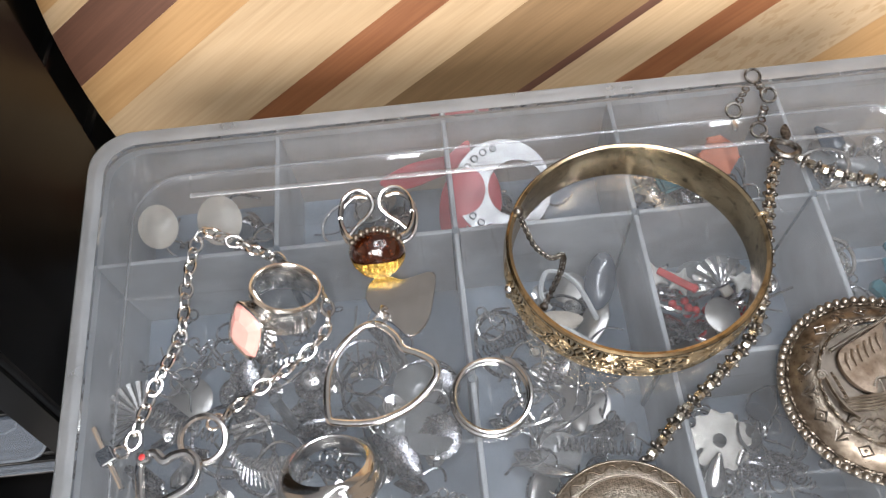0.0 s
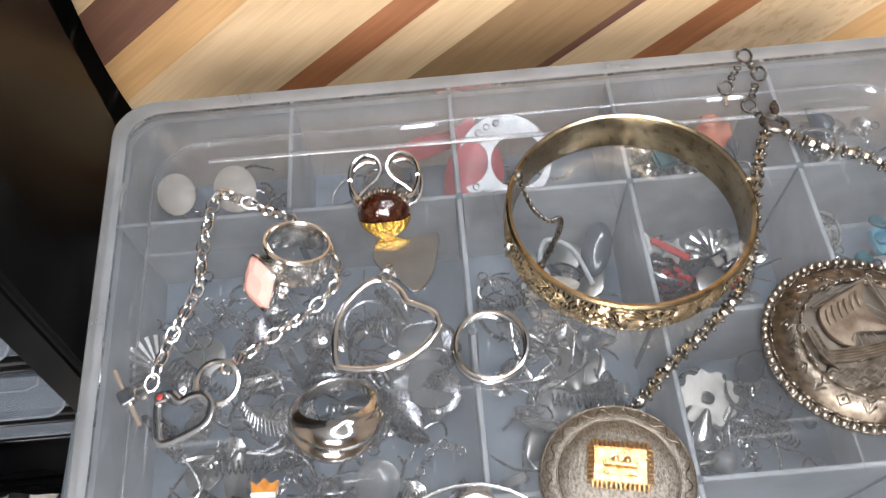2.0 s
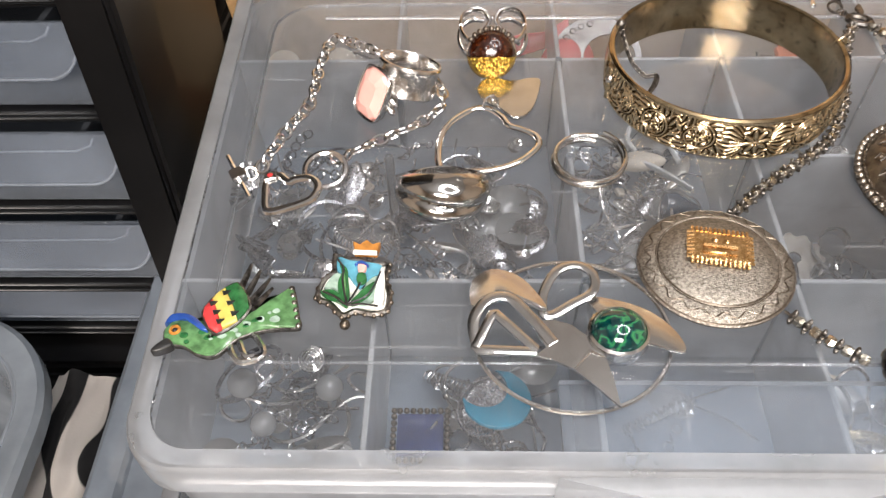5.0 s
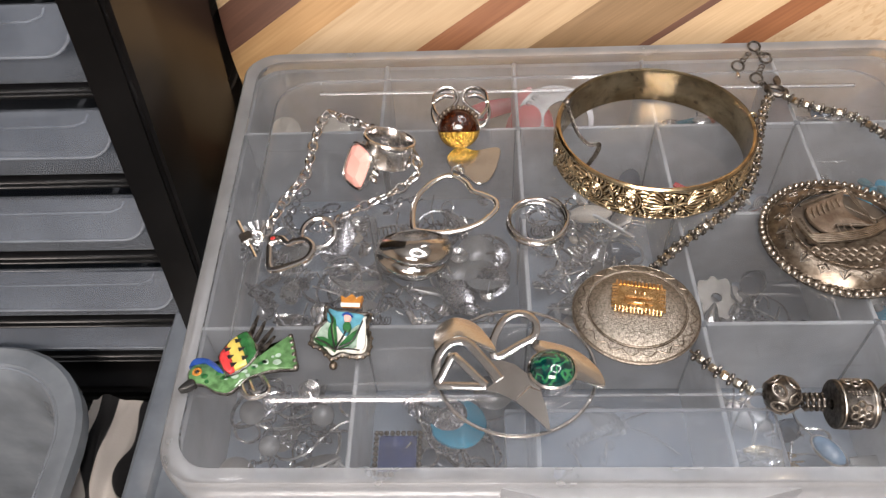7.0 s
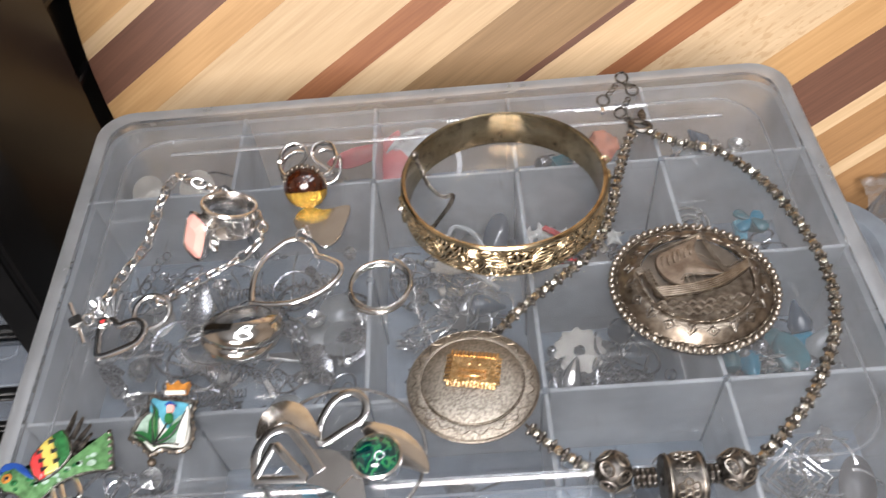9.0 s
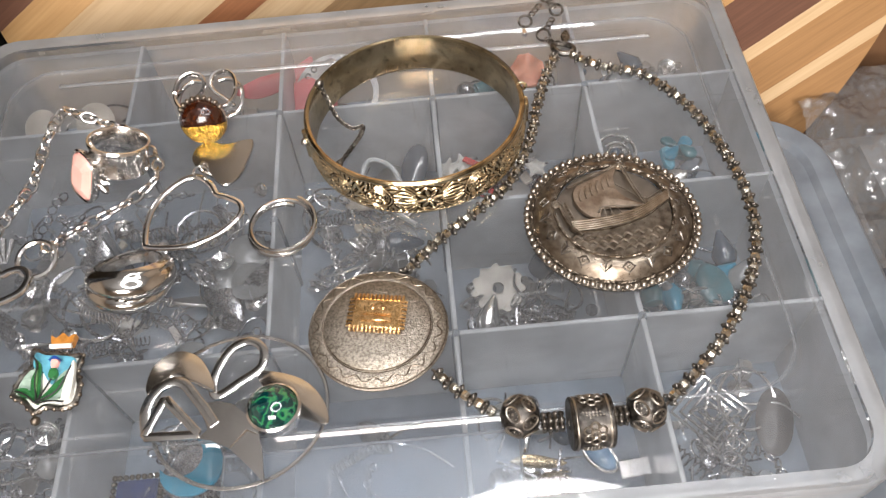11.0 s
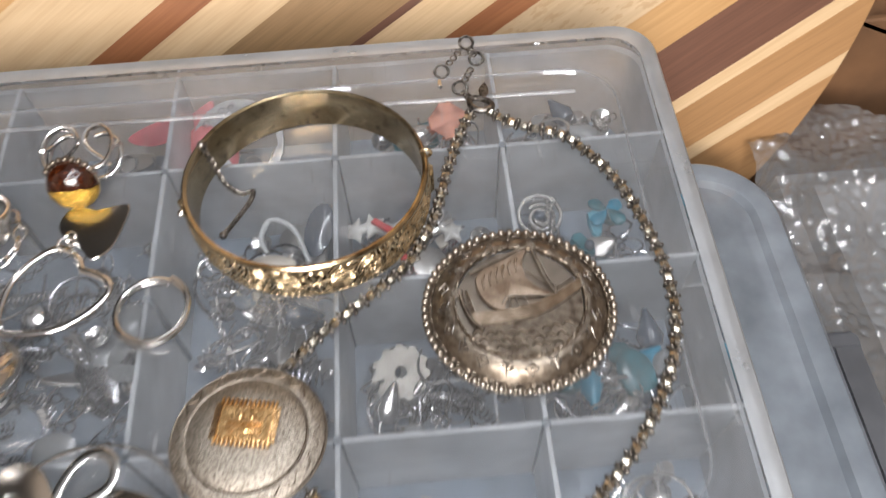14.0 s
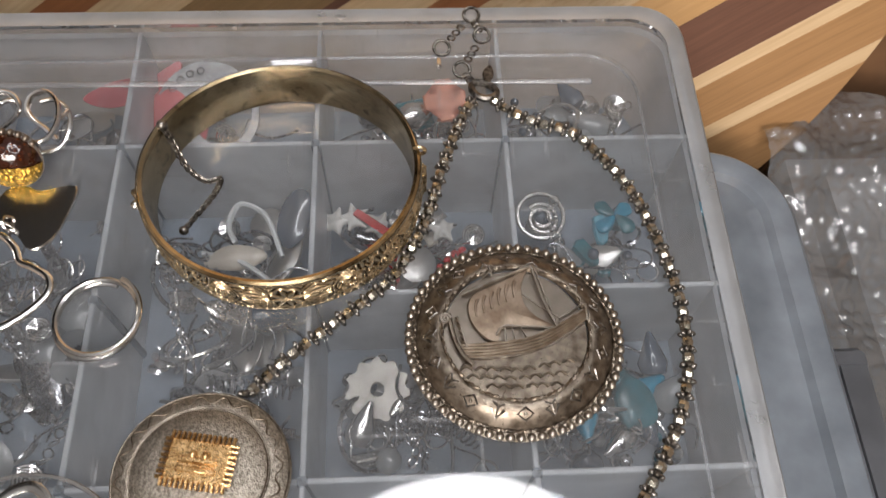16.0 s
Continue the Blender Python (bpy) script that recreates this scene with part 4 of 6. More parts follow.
def necklace():
    ob = thing("necklace", (0.079, 0.108, L), "beaded silver necklace with oval locket and ornate barrel beads", "necklace")
    P = lambda *a, **k: part(*a, world=True, **k)
    z = L + 0.0012
    runs = [[(0.0745, 0.1055), (0.0705, 0.099), (0.0645, 0.083), (0.0595, 0.067), (0.0515, 0.0525), (0.0405, 0.0430), (0.0295, 0.0345), (0.0215, 0.0268), (0.0188, 0.0246)],
            [(0.0245, -0.0055), (0.0300, -0.0115), (0.0360, -0.0165), (0.0395, -0.0190)],
            [(0.0810, -0.0212), (0.0845, -0.0180), (0.0925, -0.0115), (0.1005, -0.0035), (0.1075, 0.0055), (0.1140, 0.0165), (0.1182, 0.0295), (0.1190, 0.0445), (0.1162, 0.0615), (0.1108, 0.0775), (0.1000, 0.0925), (0.0890, 0.0972), (0.0815, 0.1022), (0.0785, 0.1050)]]
    spacer = hexa = None
    for run in runs:
        pts = spline([(x, y, z) for x, y in run], 30)
        d, step, count = 0.0, 0.0019, 0
        for p, q in zip(pts, pts[1:]):
            seg = (q - p).length
            d += seg
            if d >= step:
                d -= step
                m = Matrix.Translation(q - ob.location) @ (q - p).to_track_quat("Z", "Y").to_matrix().to_4x4() @ Matrix.Rotation(count * 0.37, 4, "Z")
                if count % 2 == 0:
                    if spacer is None:
                        lobes = lambda grow, base: [((base + 0.0011 * grow * abs(math.cos(3 * a)) ** 0.7) * math.cos(a), (base + 0.0011 * grow * abs(math.cos(3 * a)) ** 0.7) * math.sin(a)) for a in (2 * math.pi * i / 36 for i in range(36))]
                        bm = loops([at(lobes(g, b), h) for g, b, h in ((0.15, 0.0007, -0.00062), (0.75, 0.0009, -0.00050), (1.0, 0.0010, -0.0002), (1.0, 0.0010, 0.0002), (0.75, 0.0009, 0.00050), (0.15, 0.0007, 0.00062))], cap0=True, cap1=True)
                        spacer = o = part("daisy_spacer", bm, OLD_DARK, ob)
                    else:
                        o = spacer.copy()
                        scene.collection.objects.link(o)
                else:
                    if hexa is None:
                        hexa = o = part("faceted_bead", lathe([(0.0003, -0.0012), (0.0012, -0.0010), (0.0014, 0), (0.0012, 0.0010), (0.0003, 0.0012)], 6, closed=True), metal("cut_silver", (0.58, 0.54, 0.46), (0.38, 0.34, 0.27), 0.24), ob, "bright faceted silver bead", smooth=False)
                    else:
                        o = hexa.copy()
                        scene.collection.objects.link(o)
                o.matrix_basis = m
                count += 1
        P("string", tube(pts[::6], 0.0004, 5), OLD_DARK, ob)
    # locket
    lk = P("locket", move(lathe([(0, -0.0004), (0.0176, -0.0004), (0.0186, 0.0006), (0.0187, 0.0012), (0.0182, 0.0018), (0.0165, 0.0027), (0.0147, 0.0034), (0.0143, 0.0033), (0.0139, 0.0037), (0.0100, 0.0046), (0.0050, 0.0052), (0, 0.0054)], 72, 1.0, 0.955), Matrix.Translation((0.0112, 0.0075, L + 0.0004))), locket_metal(), ob, "brushed silver oval locket")
    for R, zz in ((0.0182, 0.0021), (0.0146, 0.0036), (0.0140, 0.0039)):
        P("locket_line", move(ring(R, 0.00022, 72, 5, None, 1.0, R * 0.955), Matrix.Translation((0.0112, 0.0075, L + zz))), OLD, lk)
    for k in range(20):
        a0, a1 = 2 * math.pi * k / 20, 2 * math.pi * (k + 1) / 20
        w = [(0.0112 + (0.0164 + 0.0008 * math.sin(q * 2 * math.pi)) * math.cos(a0 + (a1 - a0) * q), 0.0075 + 0.955 * (0.0164 + 0.0008 * math.sin(q * 2 * math.pi)) * math.sin(a0 + (a1 - a0) * q), L + 0.0034) for q in (0, 0.1, 0.2, 0.3, 0.4, 0.5, 0.6, 0.7, 0.8, 0.9, 1)]
        P("engraved_wave", tube(w, 0.00015, 4), OLD, lk)
    t = Matrix.Translation((0.0115, 0.0093, L + 0.0062)) @ Matrix.Rotation(radians(-10), 4, "Z") @ Matrix.Scale(0.97, 4)
    pl = P("gold_plaque", move(box(-0.0066, 0.0066, -0.0044, 0.0044, -0.0008, 0.0006, 0.0003, 1), t), GOLD, lk, label="gold rectangular plaque with fringed edge")
    for k in range(13):
        for s in (-1, 1):
            P("fringe", move(tube([(-0.0066 + 0.0011 * k, s * 0.0040, 0.0006), (-0.0066 + 0.0011 * k, s * 0.0058, 0.0002)], 0.00042, 6), t), GOLD, pl)
    for k in range(8):
        for s in (-1, 1):
            P("fringe", move(tube([(s * 0.0062, -0.0040 + 0.00114 * k, 0.0006), (s * 0.0079, -0.0040 + 0.00114 * k, 0.0002)], 0.00042, 6), t), GOLD, pl)
    P("relief", move(join(tube([(-0.0040, 0.0, 0.0010), (0.0040, 0.0, 0.0010)], 0.0007, 6), ball(0.0010, Matrix.Translation((-0.0012, 0.0012, 0.0010)), 8, 6), ball(0.0010, Matrix.Translation((0.0016, 0.0012, 0.0010)), 8, 6), box(-0.0042, 0.0042, -0.0026, -0.0012, 0.0005, 0.0012, 0.0003, 1)), t), GOLD, pl)
    # round filigree beads and the barrel
    for c in ((0.0450, -0.0218, L + 0.0048), (0.0752, -0.0232, L + 0.0048)):
        b = P("filigree_bead", move(lathe([(0.0012, -0.0047), (0.003, -0.0040), (0.0046, -0.0018), (0.0048, 0), (0.0046, 0.0018), (0.003, 0.0040), (0.0012, 0.0047)], 24, closed=True), Matrix.Translation(c) @ Matrix.Rotation(radians(90), 4, "Y")), OXIDE, ob)
        for k in range(6):
            for s in (-1, 1):
                a = math.pi / 3 * (k + 0.25 * s)
                d = Vector((0.42 * s, math.cos(a) * 0.9, math.sin(a) * 0.9)).normalized()
                q = d.to_track_quat("Z", "X").to_matrix().to_4x4()
                m = Matrix.Translation(Vector(c) + d * 0.0047) @ q
                P("teardrop_wire", ring(0.0014, 0.00028, 14, 5, m, 1.0, 0.0021), WORN, b)
                P("grain", ball(0.00042, m, 6, 4), WORN, b)
                for j in range(7):
                    e = 2 * math.pi * j / 7
                    P("grain", ball(0.00022, m @ Matrix.Translation((0.0009 * math.cos(e), 0.0014 * math.sin(e), -0.0001)), 6, 4), WORN, b)
    m = Matrix.Translation((0.0612, -0.0255, L + 0.0064)) @ Matrix.Rotation(radians(90), 4, "Y")
    brl = P("barrel_bead", move(lathe([(0.0015, -0.0050), (0.0060, -0.0050), (0.0064, -0.0046), (0.0061, -0.0040), (0.0061, 0.0040), (0.0064, 0.0046), (0.0060, 0.0050), (0.0015, 0.0050)], 36, closed=True), m), OXIDE, ob, label="dark oxidised silver barrel bead with flower wirework")

    def on_barrel(a, u, lift=0.0):
        d = m.to_3x3() @ Vector((math.cos(a), math.sin(a), 0))
        return Matrix.Translation(m @ Vector((0, 0, u)) + d * (0.0061 + lift)) @ d.to_track_quat("Z", "X").to_matrix().to_4x4()
    for k in range(4):
        a = math.pi * (1.27 + 0.5 * k)
        for j in range(6):
            b = math.pi / 3 * j
            P("petal_wire", ring(0.00095, 0.00026, 12, 4, on_barrel(a + 0.0019 * math.cos(b) / 0.0061, 0.0019 * math.sin(b), 0.0002)), WORN, brl)
        P("flower_eye", ring(0.0008, 0.00026, 12, 4, on_barrel(a, 0, 0.0002)), WORN, brl)
        for row in range(3):
            for j in range(5 - 2 * row):
                for side in (-1, 1):
                    P("grain", ball(0.00034, on_barrel(a + math.pi / 4 + (0.0004 - 0.0007 * row) * side / 0.0061, side * 0.0008 + (j - (4 - 2 * row) / 2) * 0.0008, 0.0001), 6, 4), WORN, brl)
    for u in (-0.0038, 0.0038):
        P("rim_wire", tube([on_barrel(2 * math.pi * k / 40, u, 0.0001).translation for k in range(40)], 0.0003, 5, True), WORN, brl)
    for x in (0.0504, 0.0518, 0.0532, 0.0546, 0.0672, 0.0686, 0.0700):
        y = -0.0240
        around = [(x, y + 0.0019 * math.cos(2 * math.pi * k / 28), L + 0.0050 + 0.0019 * math.sin(2 * math.pi * k / 28)) for k in range(28)]
        gr = P("granule_ring", tube(around, 0.0005, 6, True), OLD_DARK, ob)
        for k in range(0, 28, 4):
            P("granule", ball(0.00074, Matrix.Translation(around[k]), 7, 5), OLD_DARK, gr)
    # clasp and extension rings
    P("lobster_clasp", tube(spline([(0.0745, 0.1065, z), (0.0735, 0.109, z), (0.0755, 0.1105, z), (0.0795, 0.1085, z), (0.0800, 0.1060, z), (0.0770, 0.1050, z)], 6, True), 0.0010, 7, True), OLD_DARK, ob)
    P("oval_tag", move(plate(smooth2d([(-0.0016, 0), (0, 0.0032), (0.0016, 0), (0, -0.0032)], 5), 0, 0.0007, 0.0002), Matrix.Translation((0.0782, 0.1130, L + 0.0012)) @ Matrix.Rotation(radians(-12), 4, "Z") @ Matrix.Rotation(radians(20), 4, "Y")), OLD_DARK, ob)
    for x, y in ((0.0750, 0.1350), (0.0775, 0.1272), (0.0660, 0.1228), (0.0712, 0.1150)):
        P("extension_ring", ring(0.0022, 0.00048, 24, 6, Matrix.Translation((x, y, L + 0.0014)) @ Matrix.Rotation(radians(18), 4, "X")), OLD_DARK, ob)
    for a, b in (((0.0750, 0.1350), (0.0775, 0.1272)), ((0.0750, 0.1350), (0.0660, 0.1228)), ((0.0775, 0.1272), (0.0712, 0.1150)), ((0.0712, 0.1150), (0.0745, 0.1095))):
        for f in (0.36, 0.52, 0.68):
            P("small_link", ring(0.0010, 0.0003, 12, 5, Matrix.Translation((a[0] + (b[0] - a[0]) * f, a[1] + (b[1] - a[1]) * f, L + 0.0010)) @ Matrix.Rotation(radians(90 * (f > 0.5 and f < 0.6)), 4, "X")), OLD_DARK, ob)
    P("end_drop", move(lathe([(0, -0.0022), (0.0009, -0.0012), (0.0007, 0.0006), (0.0002, 0.0016)], 8), Matrix.Translation((0.0650, 0.1180, L + 0.0009)) @ Matrix.Rotation(radians(-80), 4, "X")), SILVER, ob)


def locket_metal():
    n = Nodes("stippled_silver")
    f = n.noise(1500, 4)
    n.link(n.ramp(f, [(0.35, (0.17, 0.15, 0.125)), (0.6, (0.36, 0.325, 0.275))]), n.bsdf.inputs["Base Color"])
    n.set(Metallic=0.9, Roughness=0.42)
    v = n.add("ShaderNodeTexVoronoi", Scale=2600.0)
    n.link(n.co, v.inputs["Vector"])
    n.bump(v.outputs["Distance"], 0.8, 0.00016)
    return n.mat


necklace()


def amber_ring():
    ob = thing("ring", (-0.0405, 0.092, L), "silver split-shank ring with domed amber glass stone", "ring", "rings on the lid")
    m = Matrix.Translation((0, 0.0026, 0.0068)) @ Matrix.Rotation(radians(14), 4, "X") @ Matrix.Scale(0.86, 4)
    upper = [(0.0030, -0.0078), (0.0085, -0.0062), (0.0112, -0.0005), (0.0104, 0.0062), (0.0066, 0.0096), (0.0026, 0.0086), (0.0012, 0.0050), (0.0030, 0.0018), (0.0068, -0.0012), (0.0096, -0.0040)]
    lower = [(0.0030, -0.0078), (0.0095, -0.0060), (0.0120, -0.0005), (0.0112, 0.0060), (0.0070, 0.0094), (0.0030, 0.0088)]
    for f in (-1, 1):
        for zz, pts, wide in ((0.0040, upper, 1.5), (-0.0036, lower, 1.2)):
            path = spline([(x * f, y, zz - 0.0006 * k * (zz > 0)) for k, (x, y) in enumerate(pts)], 7)
            part("shank", move(tube(path, 0.00075, 8, flat=wide), m), SILVER, ob)
        part("shank_bridge", move(tube(spline([(0.0112 * f, 0.0005, 0.0036), (0.0116 * f, 0.0030, 0.0), (0.0112 * f, 0.0060, -0.0034)], 5), 0.0007, 7), m), SILVER, ob)
    st = Matrix.Translation((-0.0006, -0.0074, 0.0064)) @ Matrix.Rotation(radians(62), 4, "X") @ Matrix.Scale(0.92, 4)
    part("setting", move(lathe([(0.003, -0.0040), (0.0072, -0.0030), (0.0080, -0.0010), (0.0082, 0.0), (0.0076, 0.0004), (0.0074, -0.0010)], 36), st), SILVER, ob)
    part("stone", move(lathe([(0.0077, -0.0008), (0.0077, 0.0008), (0.0064, 0.0032), (0.0038, 0.0048), (0, 0.0053)], 36), st), amber(), ob, "brown and gold flecked glass cabochon")
    bm = bmesh.new()
    cap = [(0.0079, -0.0008), (0.0079, 0.0010), (0.0067, 0.0034), (0.0041, 0.0050), (0.0002, 0.0056)]
    rows = [[bm.verts.new((r * math.cos(a), r * math.sin(a), h)) for a in (radians(184 + 172 * k / 20) for k in range(21))] for r, h in cap]
    for a, b in zip(rows, rows[1:]):
        for k in range(20):
            bm.faces.new((a[k], a[k + 1], b[k + 1], b[k]))
    bm.transform(st)
    part("gold_fleck", bm, gold_leaf(), ob)
    for k in range(9):
        a = radians(35 + 110 * k / 8)
        part("bead", ball(0.0010, st @ Matrix.Translation((0.0082 * math.cos(a), 0.0082 * math.sin(a), 0.0002)), 8, 6), OLD, ob)


amber_ring()


def coral_ring():
    ob = thing("ring", (-0.0670, 0.072, L), "silver ring with faceted coral-pink cushion stone, lying on its side", "ring", "rings on the lid")
    m = Matrix.Translation((0.0016, 0.0018, 0.0082)) @ Matrix.Rotation(radians(-21), 4, "X") @ Matrix.Rotation(radians(14), 4, "Y") @ Matrix.Scale(0.90, 4)
    # wide band: thick rounded upper edge, thin waist, lower edge
    part("band", move(lathe([(0.0090, 0.0034), (0.0094, 0.0041), (0.0100, 0.0040), (0.0103, 0.0032), (0.0099, 0.0024), (0.0096, 0.0008), (0.0096, -0.0030), (0.0099, -0.0046), (0.0101, -0.0056), (0.0097, -0.0062), (0.0092, -0.0056), (0.0089, -0.0020)], 64, closed=True), m), SILVER, ob)
    st = Matrix.Translation((-0.0080, -0.0060, 0.0068)) @ Matrix.Rotation(radians(42), 4, "Z") @ Matrix.Rotation(radians(-60), 4, "Y") @ Matrix.Scale(0.86, 4)
    corners = [(0.0080, 0.0030), (0.0062, 0.0056), (0.0, 0.0062), (-0.0062, 0.0056), (-0.0080, 0.0030), (-0.0080, -0.0030), (-0.0062, -0.0056), (0.0, -0.0062), (0.0062, -0.0056), (0.0080, -0.0030)]
    cushion = smooth2d(corners, 3)
    part("setting", move(loops([[(x * k, y * k, z) for x, y in cushion] for k, z in ((0.55, -0.0044), (0.98, -0.0022), (1.10, 0.0002), (1.11, 0.0012), (1.06, 0.0016), (0.99, 0.0012))], cap0=True), st), SILVER, ob)
    part("stone", move(loops([[(x * k, y * k, z) for x, y in corners] for k, z in ((1.0, -0.001), (1.0, 0.0010), (0.92, 0.0018), (0.52, 0.0032))], cap0=True, cap1=True), st), CORAL, ob, smooth=False)
    for k in (-1, 1):
        for lift in (0.0034, 0.0, -0.0032):
            a = radians(216 + 34 * k)
            tip = Vector((0.0099 * math.cos(a), 0.0099 * math.sin(a), lift))
            part("shoulder", tube(spline([st @ Vector((lift * 0.8, 0.0045 * k, -0.0030)), st @ Vector((lift, 0.0064 * k, -0.0046)), m @ tip], 5), [0.0009, 0.0009, 0.0009, 0.00085, 0.0008, 0.0008, 0.00075, 0.0007, 0.0006, 0.0005, 0.0004], 7), SILVER, ob)


coral_ring()


def heart_charm():
    ob = thing("heart_pendant", (-0.043, 0.055, L), "open flat silver heart pendant with a jump ring", "pendant")
    pts = [(-0.0425, 0.0665), (-0.0470, 0.0660), (-0.0530, 0.0605), (-0.0560, 0.0535), (-0.0562, 0.0440), (-0.0540, 0.0415), (-0.0440, 0.0408), (-0.0350, 0.0440), (-0.0290, 0.0500), (-0.0290, 0.0545), (-0.0330, 0.0575), (-0.0365, 0.0592), (-0.0385, 0.0630)]
    path = spline([(x, y, L + 0.0008) for x, y in pts], 8, True)
    part("heart_wire", tube(path, 0.0010, 10, True, 0.6), BRIGHT, ob, world=True)
    part("jump_ring", ring(0.0022, 0.00045, 20, 6, Matrix.Translation((-0.0415, 0.0672, L + 0.0022)) @ Matrix.Rotation(radians(80), 4, "X") @ Matrix.Rotation(radians(20), 4, "Y")), SILVER, ob, world=True)
    leaf = thing("leaf_tag", (-0.0365, 0.072, L), "brushed silver heart-shaped leaf tag", "pendant")
    o = smooth2d([(-0.0455, 0.0745), (-0.0435, 0.0795), (-0.0390, 0.0802), (-0.0350, 0.0788), (-0.0268, 0.0800), (-0.0275, 0.0720), (-0.0300, 0.0650), (-0.0345, 0.0620), (-0.0385, 0.0660), (-0.0430, 0.0695)], 4)
    part("plate", move(plate(o, 0, 0.0008, 0.0003), Matrix.Translation((0, 0, L + 0.0004))), SATIN, leaf, world=True)
    part("loop", ring(0.0018, 0.0004, 16, 6, Matrix.Translation((-0.0405, 0.0690, L + 0.0020)) @ Matrix.Rotation(radians(60), 4, "Y")), SILVER, leaf, world=True)


heart_charm()


def hoop():
    ob = thing("hoop", (-0.016, 0.0432, L), "thin silver double-wire hoop ring lying flat", "ring", "rings on the lid")
    part("hoop_wire", tube([(0.0093 * math.cos(i * 0.13 + 1.2) + 0.00001 * i, 0.0095 * math.sin(i * 0.13 + 1.2) + 0.000008 * i, 0.0008 + 0.0030 * i / 100) for i in range(97)], 0.0007, 8), SATIN, ob)


hoop()


def dome_ring():
    ob = thing("ring", (-0.0545, 0.0262, L), "polished chunky silver ring with crossing domed bands", "ring", "rings on the lid")
    n, k = 72, 26
    rows = []
    for i in range(n):
        a = 2 * math.pi * i / n
        front = 0.5 - 0.5 * math.sin(a)
        h = 0.0018 + 0.0048 * front ** 1.3
        R = 0.0088
        row = []
        for j in range(k + 1):
            q = j / k
            zz = (2 * q - 1)
            out = (0.0012 + 0.0038 * front) * math.sqrt(max(0, 1 - zz * zz)) * (1 - 0.38 * front * (1 - abs(math.sin(1.9 * math.pi * (q + 0.06 + 0.20 * math.cos(a)))) ** 0.55))
            row.append(((R + out) * math.cos(a), (R + out) * math.sin(a), h * zz))
        row += [((R - 0.0003) * math.cos(a), (R - 0.0003) * math.sin(a), h * (1 - 2 * j / 4) * 0.98) for j in range(1, 4)]
        rows.append(row)
    part("band", move(loops(rows, close=True), Matrix.Translation((0, 0.0015, 0.0086)) @ Matrix.Rotation(radians(-24), 4, "X")), metal("polished_grey_silver", (0.60, 0.585, 0.56), (0.48, 0.465, 0.44), 0.14, 60, 0.0), ob)
    part("inner_band", move(lathe([(0.0086, -0.0019), (0.0089, -0.0021), (0.0088, 0.0), (0.0089, 0.0021), (0.0086, 0.0019), (0.0084, 0.0)], 56, closed=True), Matrix.Translation((0, 0.0015, 0.0086)) @ Matrix.Rotation(radians(-24), 4, "X")), SILVER, ob)


dome_ring()


def bracelet():
    ob = thing("bracelet", (-0.08, 0.07, L), "silver cable-chain bracelet with toggle clasp and open heart charm", "bracelet")
    P = lambda *a, **k: part(*a, world=True, **k)
    pts = spline([(x, y, L + 0.0016) for x, y in [(-0.1050, 0.0385), (-0.1030, 0.046), (-0.1000, 0.055), (-0.0970, 0.062), (-0.0942, 0.069), (-0.0938, 0.080), (-0.0925, 0.093), (-0.0898, 0.0995), (-0.0840, 0.0970), (-0.0770, 0.0930), (-0.0690, 0.0885), (-0.0610, 0.0805), (-0.0562, 0.0750), (-0.0560, 0.0665), (-0.0610, 0.0602), (-0.0680, 0.0552), (-0.0755, 0.0505), (-0.0815, 0.0460), (-0.0850, 0.0440)]], 40)
    d, c, first = 0.0, 0, None
    for p, q in zip(pts, pts[1:]):
        d += (q - p).length
        if d > 0.0034:
            d = 0
            m = Matrix.Translation(q - ob.location) @ (q - p).to_track_quat("X", "Z").to_matrix().to_4x4() @ Matrix.Rotation(radians((25, 80, -15, 70)[c % 4]), 4, "X")
            if first is None:
                first = o = part("link", ring(0.0024, 0.00046, 16, 6, None, 1.0, 0.0016), SILVER, ob)
            else:
                o = first.copy()
                scene.collection.objects.link(o)
            o.matrix_basis = m
            c += 1
    P("toggle_bar", tube([(-0.1145, 0.0462, L + 0.0014), (-0.1058, 0.0305, L + 0.0014)], 0.0007, 8), BRIGHT, ob)
    P("toggle_block", move(box(-0.0020, 0.0020, -0.0022, 0.0022, -0.0012, 0.0016, 0.0004), Matrix.Translation((-0.1102, 0.0385, L + 0.0014)) @ Matrix.Rotation(radians(30), 4, "Z")), BRIGHT, ob)
    P("jump_ring", ring(0.0017, 0.0004, 16, 6, Matrix.Translation((-0.1068, 0.0395, L + 0.0014)) @ Matrix.Rotation(radians(50), 4, "X")), SILVER, ob)
    P("toggle_ring", ring(0.0056, 0.00085, 32, 7, Matrix.Translation((-0.0868, 0.0405, L + 0.0016)) @ Matrix.Rotation(radians(12), 4, "X")), SILVER, ob)
    hp = [(-0.0962, 0.0362), (-0.0990, 0.0385), (-0.1018, 0.0360), (-0.1015, 0.0305), (-0.1000, 0.0255), (-0.0940, 0.0272), (-0.0892, 0.0300), (-0.0880, 0.0345), (-0.0905, 0.0375), (-0.0940, 0.0372)]
    h = P("heart_charm", tube(spline([(x, y, L + 0.0014) for x, y in hp], 7, True), 0.0012, 8, True, 0.8), BRIGHT, ob, label="open silver heart charm")
    P("setting", move(box(-0.0016, 0.0016, -0.0016, 0.0016, 0, 0.0022, 0.0004), Matrix.Translation((-0.1010, 0.0372, L + 0.0010)) @ Matrix.Rotation(radians(15), 4, "Z")), SILVER, h)
    P("red_stone", ball(0.0011, Matrix.Translation((-0.1010, 0.0372, L + 0.0028)), 8, 6, 0.6), RED, h)


bracelet()


